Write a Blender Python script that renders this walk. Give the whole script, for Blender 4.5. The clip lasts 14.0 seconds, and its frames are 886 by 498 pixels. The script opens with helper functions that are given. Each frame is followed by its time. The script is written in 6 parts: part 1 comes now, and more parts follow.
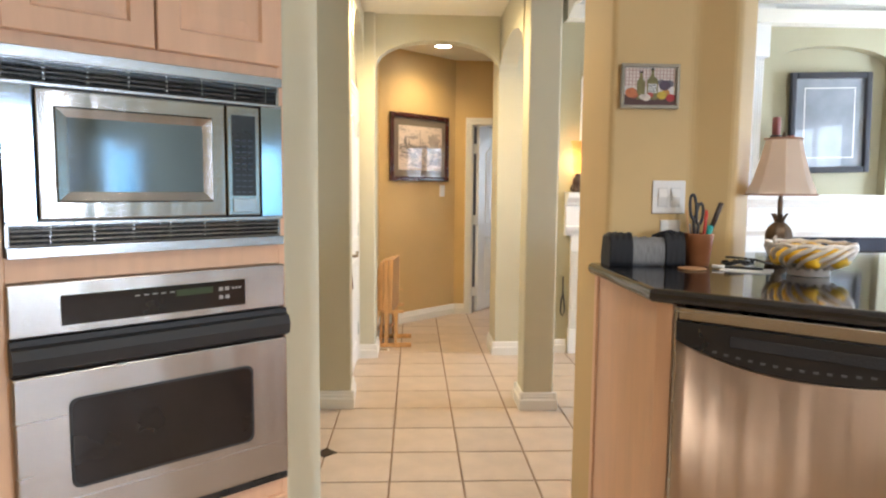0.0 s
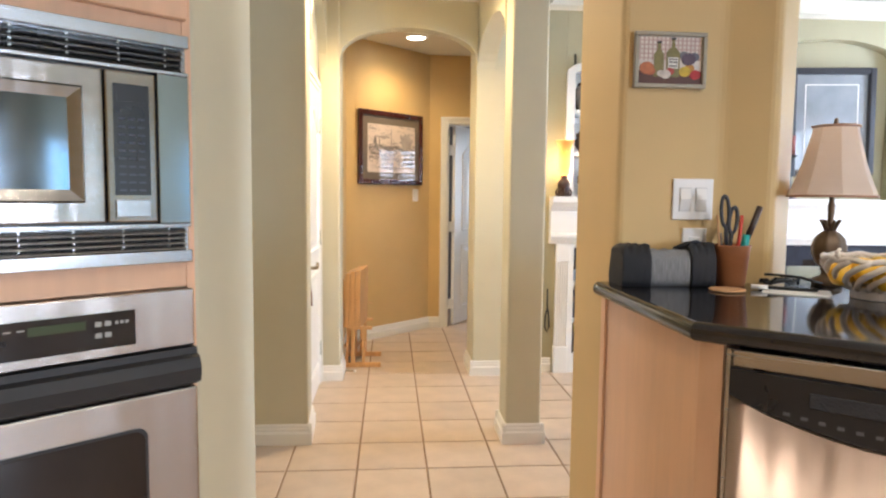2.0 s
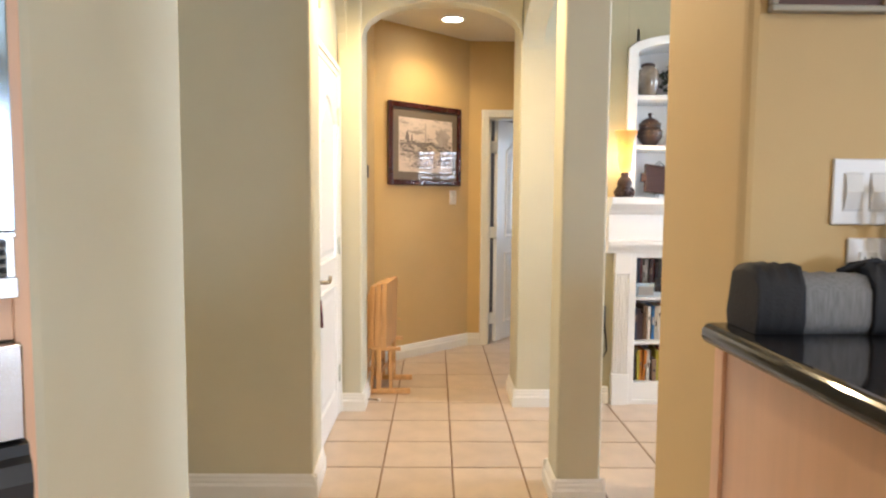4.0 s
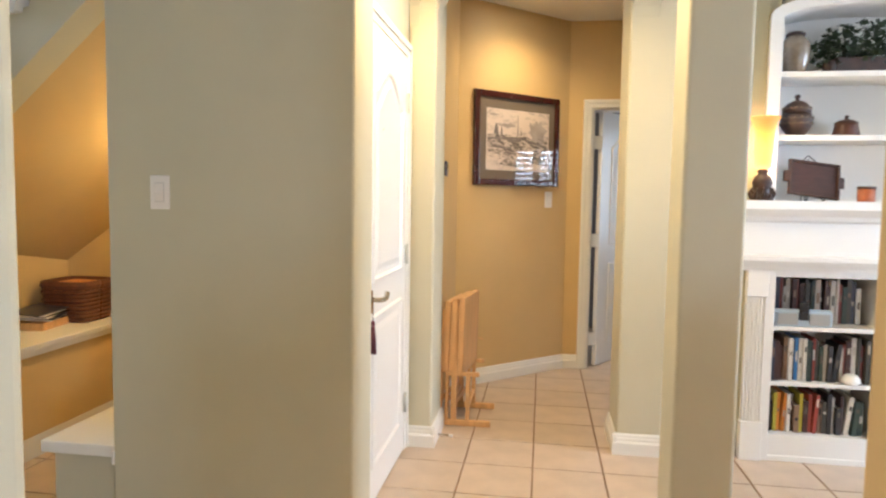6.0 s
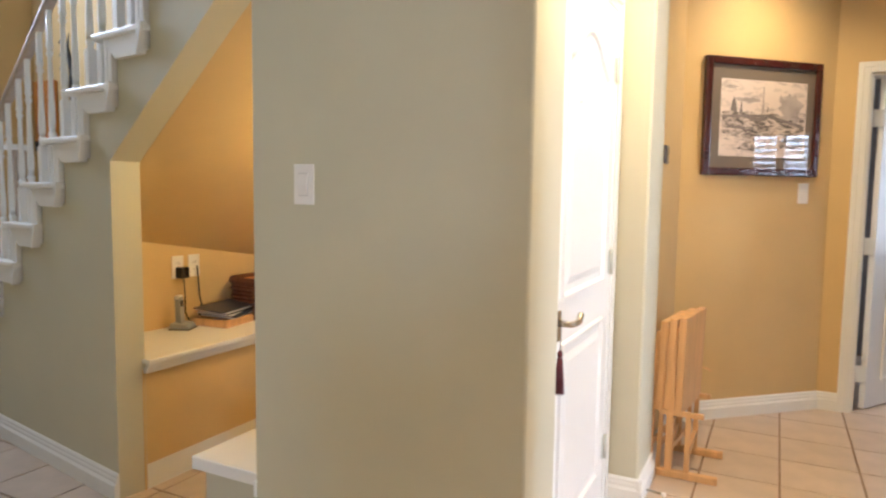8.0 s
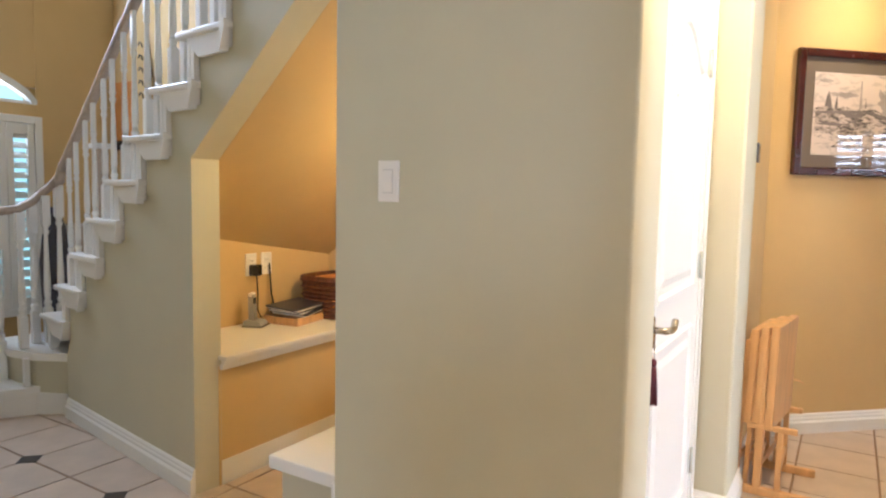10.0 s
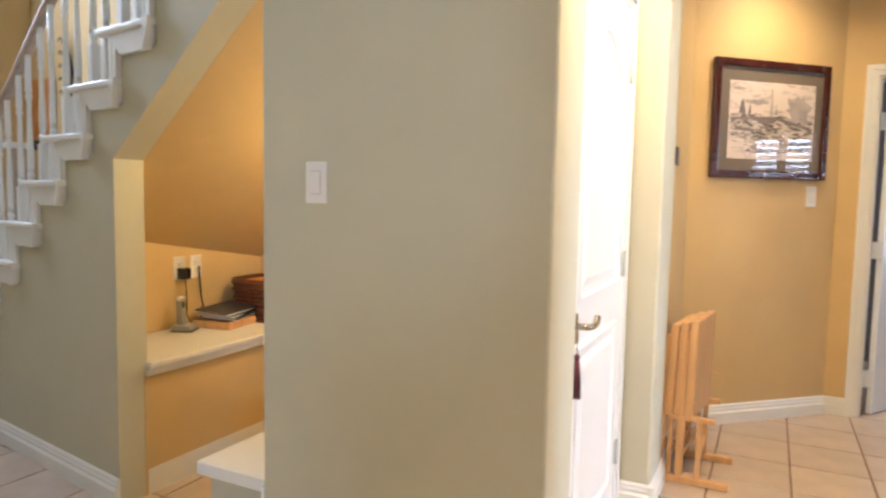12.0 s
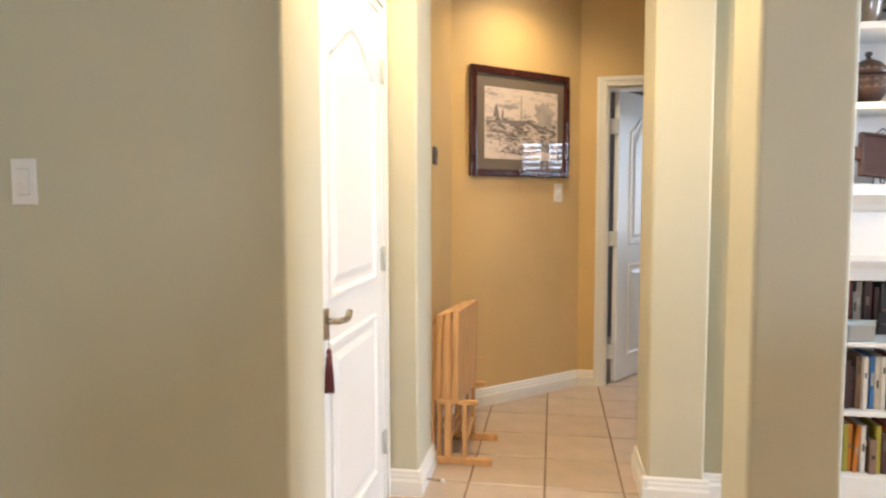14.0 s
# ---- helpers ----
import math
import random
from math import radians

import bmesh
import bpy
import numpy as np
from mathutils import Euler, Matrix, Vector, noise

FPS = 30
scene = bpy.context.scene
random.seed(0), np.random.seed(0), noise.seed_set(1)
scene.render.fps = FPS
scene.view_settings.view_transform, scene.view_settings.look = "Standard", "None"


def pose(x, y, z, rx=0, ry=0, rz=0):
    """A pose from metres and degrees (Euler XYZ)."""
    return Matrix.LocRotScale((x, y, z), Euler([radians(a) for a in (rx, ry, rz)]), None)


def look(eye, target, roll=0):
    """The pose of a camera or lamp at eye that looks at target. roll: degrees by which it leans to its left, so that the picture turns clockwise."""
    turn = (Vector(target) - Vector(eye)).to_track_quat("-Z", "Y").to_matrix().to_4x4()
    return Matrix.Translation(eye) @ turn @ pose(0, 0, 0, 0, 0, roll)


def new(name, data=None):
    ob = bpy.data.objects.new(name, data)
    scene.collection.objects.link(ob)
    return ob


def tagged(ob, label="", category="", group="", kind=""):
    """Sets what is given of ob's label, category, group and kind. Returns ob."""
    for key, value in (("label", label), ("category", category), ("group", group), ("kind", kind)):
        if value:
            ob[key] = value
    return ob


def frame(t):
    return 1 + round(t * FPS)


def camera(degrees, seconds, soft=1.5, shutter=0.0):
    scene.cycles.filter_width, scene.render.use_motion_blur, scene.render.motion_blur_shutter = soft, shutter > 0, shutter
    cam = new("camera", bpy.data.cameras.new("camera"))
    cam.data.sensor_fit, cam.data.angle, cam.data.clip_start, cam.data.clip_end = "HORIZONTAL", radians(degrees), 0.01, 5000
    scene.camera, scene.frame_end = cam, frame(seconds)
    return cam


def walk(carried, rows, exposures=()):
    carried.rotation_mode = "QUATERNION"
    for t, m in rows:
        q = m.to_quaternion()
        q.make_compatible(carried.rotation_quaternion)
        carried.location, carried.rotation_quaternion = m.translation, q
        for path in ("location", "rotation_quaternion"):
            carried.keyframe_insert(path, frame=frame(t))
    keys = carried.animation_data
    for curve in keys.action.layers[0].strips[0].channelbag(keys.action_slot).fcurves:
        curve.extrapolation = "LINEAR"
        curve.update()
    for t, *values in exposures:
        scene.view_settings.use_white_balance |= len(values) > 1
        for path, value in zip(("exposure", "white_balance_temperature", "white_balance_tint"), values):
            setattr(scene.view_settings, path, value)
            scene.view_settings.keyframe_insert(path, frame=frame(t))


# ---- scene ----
cam = camera(68.0, 14.0, soft=2.2, shutter=0.4)
PATH = [
    (0, (-0.225, -3.84, 1.322), (-0.137, -1.851, 1.134), 0.55),
    (0.5, (-0.197, -3.73, 1.317), (-0.109, -1.74, 1.132), 0.45),
    (1, (-0.196, -3.616, 1.306), (-0.082, -1.627, 1.132), 0.45),
    (1.5, (-0.194, -3.471, 1.306), (-0.048, -1.484, 1.131), 0.65),
    (2, (-0.18, -3.351, 1.303), (-0.019, -1.364, 1.134), 0.65),
    (2.5, (-0.109, -3.199, 1.306), (0.015, -1.21, 1.133), 0.45),
    (5, (-0.058, -2.351, 1.263), (-0.157, -0.359, 1.118), 0.5),
    (5.5, (-0.006, -2.186, 1.275), (-0.206, -0.202, 1.126), 0.5),
    (6, (0.016, -2.092, 1.267), (-0.281, -0.12, 1.119), 0.9),
    (6.5, (-0.02, -1.911, 1.26), (-0.427, 0.042, 1.113), 0.8),
    (7, (-0.05, -1.744, 1.255), (-0.611, 0.17, 1.108), 0.7),
    (7.5, (-0.038, -1.585, 1.268), (-0.796, 0.258, 1.102), 0.7),
    (8, (-0.068, -1.507, 1.263), (-0.971, 0.269, 1.09), 0.8),
    (8.5, (-0.137, -1.486, 1.264), (-1.126, 0.244, 1.088), 0.8),
    (9, (-0.184, -1.483, 1.261), (-1.234, 0.211, 1.088), 1.1),
    (11.5, (-0.176, -1.496, 1.243), (-1.18, 0.227, 1.085), 1.2),
    (12, (-0.141, -1.493, 1.249), (-1.03, 0.291, 1.087), 1.1),
    (12.5, (-0.079, -1.482, 1.251), (-0.834, 0.363, 1.092), 0.8),
    (13, (-0.028, -1.457, 1.249), (-0.627, 0.444, 1.092), 0.4),
    (13.5, (0.016, -1.458, 1.25), (-0.438, 0.483, 1.09), 0.5),
    (14, (0.023, -1.459, 1.228), (-0.306, 0.508, 1.084), -0.1),
]
walk(cam, [(t, look(eye, target, roll)) for t, eye, target, roll in PATH],
     exposures=[(0, 0.38, 5800, 5), (2.5, 0.46, 5800, 7.5), (5, 0.43, 5750, 5.5), (6.5, 0.42, 5700, 6), (8.5, 0.60, 5500, 9), (11.5, 0.68, 5500, 9), (13, 0.58, 5600, 8), (14, 0.44, 5700, 6)])
T = 0.33            # floor tile
CEIL = 2.6

# ---- light ----
world = bpy.data.worlds.new("sky")
scene.world = world
world.use_nodes = True
_n = world.node_tree.nodes
_sky = _n.new("ShaderNodeTexSky")
_sky.sky_type, _sky.sun_disc = "NISHITA", False
_sky.sun_elevation, _sky.sun_rotation = radians(46), radians(14)
_n["Background"].inputs["Strength"].default_value = 0.12
world.node_tree.links.new(_sky.outputs[0], _n["Background"].inputs["Color"])

_sun = new("sun", bpy.data.lights.new("sun", "SUN"))
_sun.data.energy, _sun.data.angle, _sun.data.color = 3.0, radians(0.5), (1.0, 0.95, 0.86)
_sun.matrix_world = look((3, 12, 13), (0, 0, 0))


def area(name, eye, target, w, h, watts, color):
    """An area lamp in a window's opening, or added before a wall."""
    lamp = new(name, bpy.data.lights.new(name, "AREA"))
    lamp.data.shape, lamp.data.size, lamp.data.size_y = "RECTANGLE", w, h
    lamp.data.energy, lamp.data.color = watts, color
    lamp.matrix_world = look(eye, target)
    return lamp


def bulb(name, place, watts, color, radius=0.04):
    lamp = new(name, bpy.data.lights.new(name, "POINT"))
    lamp.data.energy, lamp.data.color, lamp.data.shadow_soft_size = watts, color, radius
    lamp.location = place
    return lamp


def spot(name, place, target, watts, color, angle=110, blend=0.8):
    lamp = new(name, bpy.data.lights.new(name, "SPOT"))
    lamp.data.energy, lamp.data.color, lamp.data.shadow_soft_size = watts, color, 0.05
    lamp.data.spot_size, lamp.data.spot_blend = radians(angle), blend
    lamp.matrix_world = look(place, target)
    return lamp


DAY = (0.88, 0.95, 1.10)
BLUE = (0.46, 0.82, 1.10)
WARM = (1.0, 0.70, 0.36)
area("daylight_living", (4.99, 0.40, 1.5), (0, 0.4, 1.0), 0.9, 1.7, 108, DAY)
# Added with its unseen wall opening to light the open bedroom door.
area("bedroom_door_fill", (2.15, 4.0, 1.4), (0.5, 3.3, 1.2), 0.9, 1.1, 9, DAY)
area("daylight_living_side", (4.99, -1.75, 1.58), (0, -1.75, 1.3), 1.24, 1.3, 14, DAY)
area("daylight_breakfast", (4.99, -6.0, 1.35), (0, -4.0, 1.2), 0.5, 1.0, 5, BLUE)
area("daylight_breakfast_side", (4.99, -4.25, 1.35), (0, -3.5, 1.2), 0.7, 1.0, 8, BLUE)
area("daylight_kitchen", (4.2, -6.92, 1.4), (1, -2, 1.2), 0.8, 1.2, 100, DAY)
# Added panel before solid wall, larger and higher than the foyer window.
area("foyer_daylight_fill", (-4.97, 0.2, 2.5), (-1, 0.2, 2.0), 1.1, 1.8, 64, DAY)
area("daylight_hall", (3.66, 2.45, 1.45), (0, 2.4, 1.3), 0.7, 1.2, 30, DAY)
spot("hall_downlight", (0.03, 2.26, 2.55), (0.03, 2.26, 0), 33, (1.0, 0.70, 0.36), 150, 0.9)
bulb("mantel_lamp_bulb", (1.052, 1.262, 1.525), 2.2, WARM, 0.02)
spot("passage_downlight", (-0.26, 0.30, 2.56), (-0.26, 0.30, 0), 88, (1.0, 0.68, 0.34), 160, 0.5)
bulb("alcove_lamp", (-1.80, 0.95, 1.60), 17, (1.0, 0.70, 0.32), 0.06)
spot("kitchen_downlight", (-0.6, -4.3, 2.72), (-0.6, -4.3, 0), 74, (1.0, 0.86, 0.70), 130, 0.9)
spot("kitchen_downlight_side", (0.9, -3.4, 2.72), (0.9, -3.4, 0), 125, (1.0, 0.86, 0.70), 130, 0.9)

# ---- materials ----
def srgb(r, g, b):
    return tuple((c / 255 / 12.92) if c <= 10 else ((c / 255 + 0.055) / 1.055) ** 2.4 for c in (r, g, b)) + (1.0,)


def mat(name, base, rough=0.6, metal=0.0, vary=0.06, scale=6.0, bump=0.0, bump_scale=80.0, coat=0.0, random_tone=0.0, stretch=(1, 1, 1), spec=0.5):
    """A painted, wooden or stone surface: a base colour with a broad and a fine variation, and a fine relief."""
    m = bpy.data.materials.new(name)
    m.use_nodes = True
    nt = m.node_tree
    n, l = nt.nodes, nt.links
    b = n["Principled BSDF"]
    b.inputs["Roughness"].default_value = rough
    b.inputs["Metallic"].default_value = metal
    b.inputs["Coat Weight"].default_value = coat
    b.inputs["Specular IOR Level"].default_value = spec
    tc = n.new("ShaderNodeTexCoord")
    mp = n.new("ShaderNodeMapping")
    mp.inputs["Scale"].default_value = stretch
    l.new(tc.outputs["Object"], mp.inputs["Vector"])
    a = n.new("ShaderNodeTexNoise")
    a.inputs["Scale"].default_value, a.inputs["Detail"].default_value = scale, 5
    l.new(mp.outputs[0], a.inputs["Vector"])
    hsv = n.new("ShaderNodeHueSaturation")
    hsv.inputs["Color"].default_value = base
    r = n.new("ShaderNodeMapRange")
    r.inputs["To Min"].default_value, r.inputs["To Max"].default_value = 1 - vary, 1 + vary
    r.inputs["From Min"].default_value, r.inputs["From Max"].default_value = 0.3, 0.7
    l.new(a.outputs["Fac"], r.inputs["Value"])
    val = r.outputs[0]
    if random_tone:
        oi = n.new("ShaderNodeObjectInfo")
        r2 = n.new("ShaderNodeMapRange")
        r2.inputs["To Min"].default_value, r2.inputs["To Max"].default_value = 1 - random_tone, 1 + random_tone
        l.new(oi.outputs["Random"], r2.inputs["Value"])
        mu = n.new("ShaderNodeMath")
        mu.operation = "MULTIPLY"
        l.new(val, mu.inputs[0])
        l.new(r2.outputs[0], mu.inputs[1])
        val = mu.outputs[0]
    l.new(val, hsv.inputs["Value"])
    l.new(hsv.outputs[0], b.inputs["Base Color"])
    r3 = n.new("ShaderNodeMapRange")
    r3.inputs["To Min"].default_value, r3.inputs["To Max"].default_value = max(rough - 0.06, 0.02), min(rough + 0.06, 1)
    l.new(a.outputs["Fac"], r3.inputs["Value"])
    l.new(r3.outputs[0], b.inputs["Roughness"])
    if bump:
        f = n.new("ShaderNodeTexNoise")
        f.inputs["Scale"].default_value, f.inputs["Detail"].default_value = bump_scale, 3
        l.new(mp.outputs[0], f.inputs["Vector"])
        bu = n.new("ShaderNodeBump")
        bu.inputs["Strength"].default_value, bu.inputs["Distance"].default_value = bump, 0.002
        l.new(f.outputs["Fac"], bu.inputs["Height"])
        l.new(bu.outputs[0], b.inputs["Normal"])
    return m


def glow(name, base, strength, color):
    m = mat(name, base, 0.5)
    b = m.node_tree.nodes["Principled BSDF"]
    b.inputs["Emission Color"].default_value = color
    b.inputs["Emission Strength"].default_value = strength
    return m


SAGE = mat("sage_wall_paint", (0.56, 0.527, 0.395, 1), 0.62, vary=0.03, scale=3, bump=0.12, bump_scale=160)
GOLD = mat("gold_wall_paint", (0.63, 0.445, 0.20, 1), 0.62, vary=0.04, scale=3, bump=0.14, bump_scale=160)
# Darker and yellower than SAGE, on the fireplace wall only.
OLIVE = mat("dark_olive_fireplace_wall", (0.40, 0.365, 0.235, 1), 0.62, vary=0.03, scale=3, bump=0.12, bump_scale=160)
CEILING = mat("ceiling_paint", (0.78, 0.75, 0.66, 1), 0.8, vary=0.02, scale=4, bump=0.5, bump_scale=150)
WHITE = mat("white_trim_paint", (0.80, 0.79, 0.76, 1), 0.32, vary=0.015, scale=5)
TILE = mat("cream_floor_tile", (0.54, 0.43, 0.335, 1), 0.32, vary=0.10, scale=7, bump=0.25, bump_scale=60, random_tone=0.05)
GROUT = mat("brown_grout", (0.28, 0.185, 0.12, 1), 0.9, vary=0.2, scale=20, bump=0.5)
INSET = mat("dark_brown_inset_tile", (0.03, 0.018, 0.012, 1), 0.3, vary=0.2)
MAPLE = mat("pickled_maple", (0.74, 0.47, 0.30, 1), 0.42, vary=0.06, scale=9, stretch=(3, 3, 0.35), bump=0.1, bump_scale=90)


# ---- mesh helpers ----
def add_box(bm, x0, x1, y0, y1, z0, z1, bevel=0.0, upright=False, segs=2):
    vs = [bm.verts.new((x, y, z)) for z in (z0, z1) for x, y in ((x0, y0), (x1, y0), (x1, y1), (x0, y1))]
    fs = [bm.faces.new([vs[i] for i in q]) for q in ((3, 2, 1, 0), (4, 5, 6, 7), (0, 1, 5, 4), (1, 2, 6, 5), (2, 3, 7, 6), (3, 0, 4, 7))]
    if bevel:
        es = {e for f in fs for e in f.edges}
        if upright:
            es = {e for e in es if abs(e.verts[0].co.z - e.verts[1].co.z) > 1e-5}
        bmesh.ops.bevel(bm, geom=list(es), offset=bevel, segments=segs, affect="EDGES", profile=0.5)
    return fs


def add_prism(bm, pts, lo, hi, axis="z", bevel=0.0, segs=3):
    """A polygon pushed from lo to hi along an axis; its points are in the other two axes' order."""
    def at(p, h):
        return {"z": (p[0], p[1], h), "y": (p[0], h, p[1]), "x": (h, p[0], p[1])}[axis]
    a = [bm.verts.new(at(p, lo)) for p in pts]
    b = [bm.verts.new(at(p, hi)) for p in pts]
    n = len(pts)
    fs = [bm.faces.new(a[::-1]), bm.faces.new(b)]
    for i in range(n):
        fs.append(bm.faces.new([a[i], a[(i + 1) % n], b[(i + 1) % n], b[i]]))
    bmesh.ops.recalc_face_normals(bm, faces=fs)
    if bevel:
        k = "xyz".index(axis)
        es = {e for f in fs for e in f.edges if abs(e.verts[0].co[k] - e.verts[1].co[k]) > 1e-5}
        bmesh.ops.bevel(bm, geom=list(es), offset=bevel, segments=segs, affect="EDGES", profile=0.5)
    return fs


def add_lathe(bm, prof, cx=0.0, cy=0.0, segs=24, cap=True):
    rings = [[bm.verts.new((cx + r * math.cos(2 * math.pi * i / segs), cy + r * math.sin(2 * math.pi * i / segs), z)) for i in range(segs)] for r, z in prof]
    for a, b in zip(rings, rings[1:]):
        for i in range(segs):
            f = bm.faces.new([a[i], a[(i + 1) % segs], b[(i + 1) % segs], b[i]])
            f.smooth = True
    if cap:
        bm.faces.new(rings[0][::-1])
        bm.faces.new(rings[-1])


def add_tube(bm, pts, r, segs=8, taper=None):
    pts = [Vector(p) for p in pts]
    rings = []
    up = Vector((0.12, 0.31, 0.95)).normalized()
    for i, p in enumerate(pts):
        d = (pts[min(i + 1, len(pts) - 1)] - pts[max(i - 1, 0)]).normalized()
        s = d.cross(up)
        s = s.normalized() if s.length > 0.05 else d.cross(Vector((1, 0, 0))).normalized()
        t = s.cross(d)
        rr = r * (taper[i] if taper else 1)
        rings.append([bm.verts.new(p + rr * (math.cos(2 * math.pi * k / segs) * s + math.sin(2 * math.pi * k / segs) * t)) for k in range(segs)])
    for a, b in zip(rings, rings[1:]):
        for k in range(segs):
            f = bm.faces.new([a[k], a[(k + 1) % segs], b[(k + 1) % segs], b[k]])
            f.smooth = True
    bm.faces.new(rings[0][::-1])
    bm.faces.new(rings[-1])
    bmesh.ops.recalc_face_normals(bm, faces=bm.faces[:])


def part(name, bm, material, parent=None, label="", kind=""):
    me = bpy.data.meshes.new(name)
    bm.normal_update()
    bm.to_mesh(me)
    bm.free()
    me.materials.append(material)
    ob = new(name, me)
    if parent is not None:
        ob.parent = parent
    if label or kind:
        tagged(ob, label, kind=kind)
    return ob


def boxes(name, rows, material, parent=None, label="", bevel=0.0, kind="", upright=False):
    bm = bmesh.new()
    for r in rows:
        add_box(bm, *r, bevel=bevel, upright=upright)
    return part(name, bm, material, parent, label, kind)


def group_of(name, label, category, place=(0, 0, 0), group="", rz=0.0):
    ob = new(name)
    ob.location = place
    ob.rotation_euler = (0, 0, radians(rz))
    return tagged(ob, label, category, group)


def structure(ob, label=""):
    return tagged(ob, label, kind="structure")


def prism(name, pts, lo, hi, material, axis="z", bevel=0.0, label=""):
    bm = bmesh.new()
    add_prism(bm, pts, lo, hi, axis, bevel)
    return structure(part(name, bm, material), label)


def arch_pts(x0, x1, spring, crown, top, n=14):
    """The outline of a wall piece over a segmental arch between x0 and x1, up to top."""
    pts = [(x0, top), (x0, spring)]
    w, rise = (x1 - x0) / 2, crown - spring
    for i in range(1, n):
        a = math.pi * (1 - i / n)
        pts.append(((x0 + x1) / 2 + w * math.cos(a), spring + rise * math.sin(a) ** 0.9))
    return pts + [(x1, spring), (x1, top)]


# ---- more materials ----
def cloth_shade(m):
    """Thin fabric: half of the light goes through."""
    n, l = m.node_tree.nodes, m.node_tree.links
    b, out = n["Principled BSDF"], n["Material Output"]
    t, mix = n.new("ShaderNodeBsdfTranslucent"), n.new("ShaderNodeMixShader")
    t.inputs["Color"].default_value = b.inputs["Base Color"].links[0].from_node.inputs["Color"].default_value
    mix.inputs[0].default_value = 0.65
    l.new(b.outputs[0], mix.inputs[1])
    l.new(t.outputs[0], mix.inputs[2])
    l.new(mix.outputs[0], out.inputs["Surface"])
    return m



STEEL = mat("brushed_steel", (0.50, 0.46, 0.42, 1), 0.26, metal=1.0, vary=0.03, scale=3, bump=0.12, bump_scale=60, stretch=(0.3, 0.3, 22))
STEEL_H = mat("brushed_steel_sideways", (0.38, 0.39, 0.40, 1), 0.24, metal=1.0, vary=0.03, scale=3, bump=0.10, bump_scale=60, stretch=(0.3, 0.3, 22))
POLISHED = mat("polished_steel", (0.31, 0.38, 0.45, 1), 0.10, metal=1.0, vary=0.02)
BLACK = mat("black_plastic", (0.012, 0.012, 0.014, 1), 0.28, vary=0.2)
DARKGLASS = mat("dark_oven_glass", (0.016, 0.011, 0.010, 1), 0.06, vary=0.2, spec=0.4)
MATBLACK = mat("matt_black_enamel", (0.016, 0.016, 0.018, 1), 0.55, vary=0.2)
GRAYGLASS = mat("mirrored_microwave_glass", (0.15, 0.185, 0.225, 1), 0.06, metal=1.0, vary=0.05)
GRANITE = mat("black_granite", (0.012, 0.011, 0.012, 1), 0.07, vary=0.5, scale=160, spec=0.6)
NICKEL = mat("satin_nickel", (0.48, 0.42, 0.34, 1), 0.25, metal=1.0, vary=0.05)
PLASTIC = mat("white_plastic", (0.80, 0.77, 0.74, 1), 0.35, vary=0.01)
GREYBLACK = mat("dark_grey_rubber", (0.05, 0.05, 0.055, 1), 0.45, vary=0.2)
# White plastic greyed: the relief shade round a rocker is in the colour.
ROCKERGREY = mat("shade_grey_plastic", (0.64, 0.62, 0.60, 1), 0.4, vary=0.02)
GREYPLASTIC = mat("grey_plastic", (0.35, 0.35, 0.34, 1), 0.4, vary=0.05)
TERRA = mat("terracotta", (0.33, 0.125, 0.045, 1), 0.75, vary=0.12, scale=12, bump=0.3)
BRONZE = mat("antique_bronze", (0.13, 0.085, 0.05, 1), 0.42, metal=0.4, vary=0.35, scale=25, bump=0.4, bump_scale=60)
SHADE = cloth_shade(mat("peach_fabric_shade", (0.95, 0.86, 0.78, 1), 0.85, vary=0.05, scale=10, bump=0.3, bump_scale=300))
CERAMIC = mat("cream_ceramic", (0.68, 0.60, 0.52, 1), 0.28, vary=0.05, scale=15)
LEMON = mat("lemon_peel", (0.80, 0.47, 0.02, 1), 0.45, vary=0.1, scale=8, bump=0.4, bump_scale=200)
NYLON = mat("black_nylon", (0.018, 0.018, 0.022, 1), 0.8, vary=0.3, bump=0.6, bump_scale=200)
GREYCLOTH = mat("grey_mesh_cloth", (0.22, 0.22, 0.23, 1), 0.75, vary=0.25, scale=40, bump=0.7, bump_scale=160, stretch=(8, 8, 0.6))
PAPER = mat("white_paper", (0.78, 0.77, 0.74, 1), 0.8, vary=0.02)
CORK = mat("tan_wood_disc", (0.50, 0.27, 0.12, 1), 0.6, vary=0.15, scale=20)
TEAL = mat("teal_plastic", (0.02, 0.33, 0.30, 1), 0.35)
RED = mat("red_plastic", (0.55, 0.05, 0.03, 1), 0.35)
MAHOG = mat("mahogany_frame", (0.050, 0.012, 0.010, 1), 0.25, vary=0.3, scale=10, coat=0.4)
TAUPE = mat("taupe_mat_board", (0.17, 0.135, 0.105, 1), 0.8, vary=0.04)
NAVY = mat("dark_blue_grey_frame", (0.045, 0.045, 0.065, 1), 0.35, vary=0.2)
FRAMEDARK = mat("charcoal_frame", (0.020, 0.020, 0.027, 1), 0.3, vary=0.2)
PEWTER = mat("champagne_frame", (0.33, 0.29, 0.22, 1), 0.45, metal=0.3, vary=0.15)
PINE = mat("varnished_pine", (0.66, 0.39, 0.175, 1), 0.38, vary=0.16, scale=5, stretch=(6, 6, 0.6), bump=0.12)
WICKER = mat("brown_wicker", (0.13, 0.045, 0.022, 1), 0.6, vary=0.4, scale=50, bump=0.5)
OAK = mat("tan_handrail_wood", (0.44, 0.35, 0.27, 1), 0.4, vary=0.1, scale=8, stretch=(0.5, 6, 6))
IRON = mat("black_iron", (0.012, 0.011, 0.012, 1), 0.5, vary=0.2)
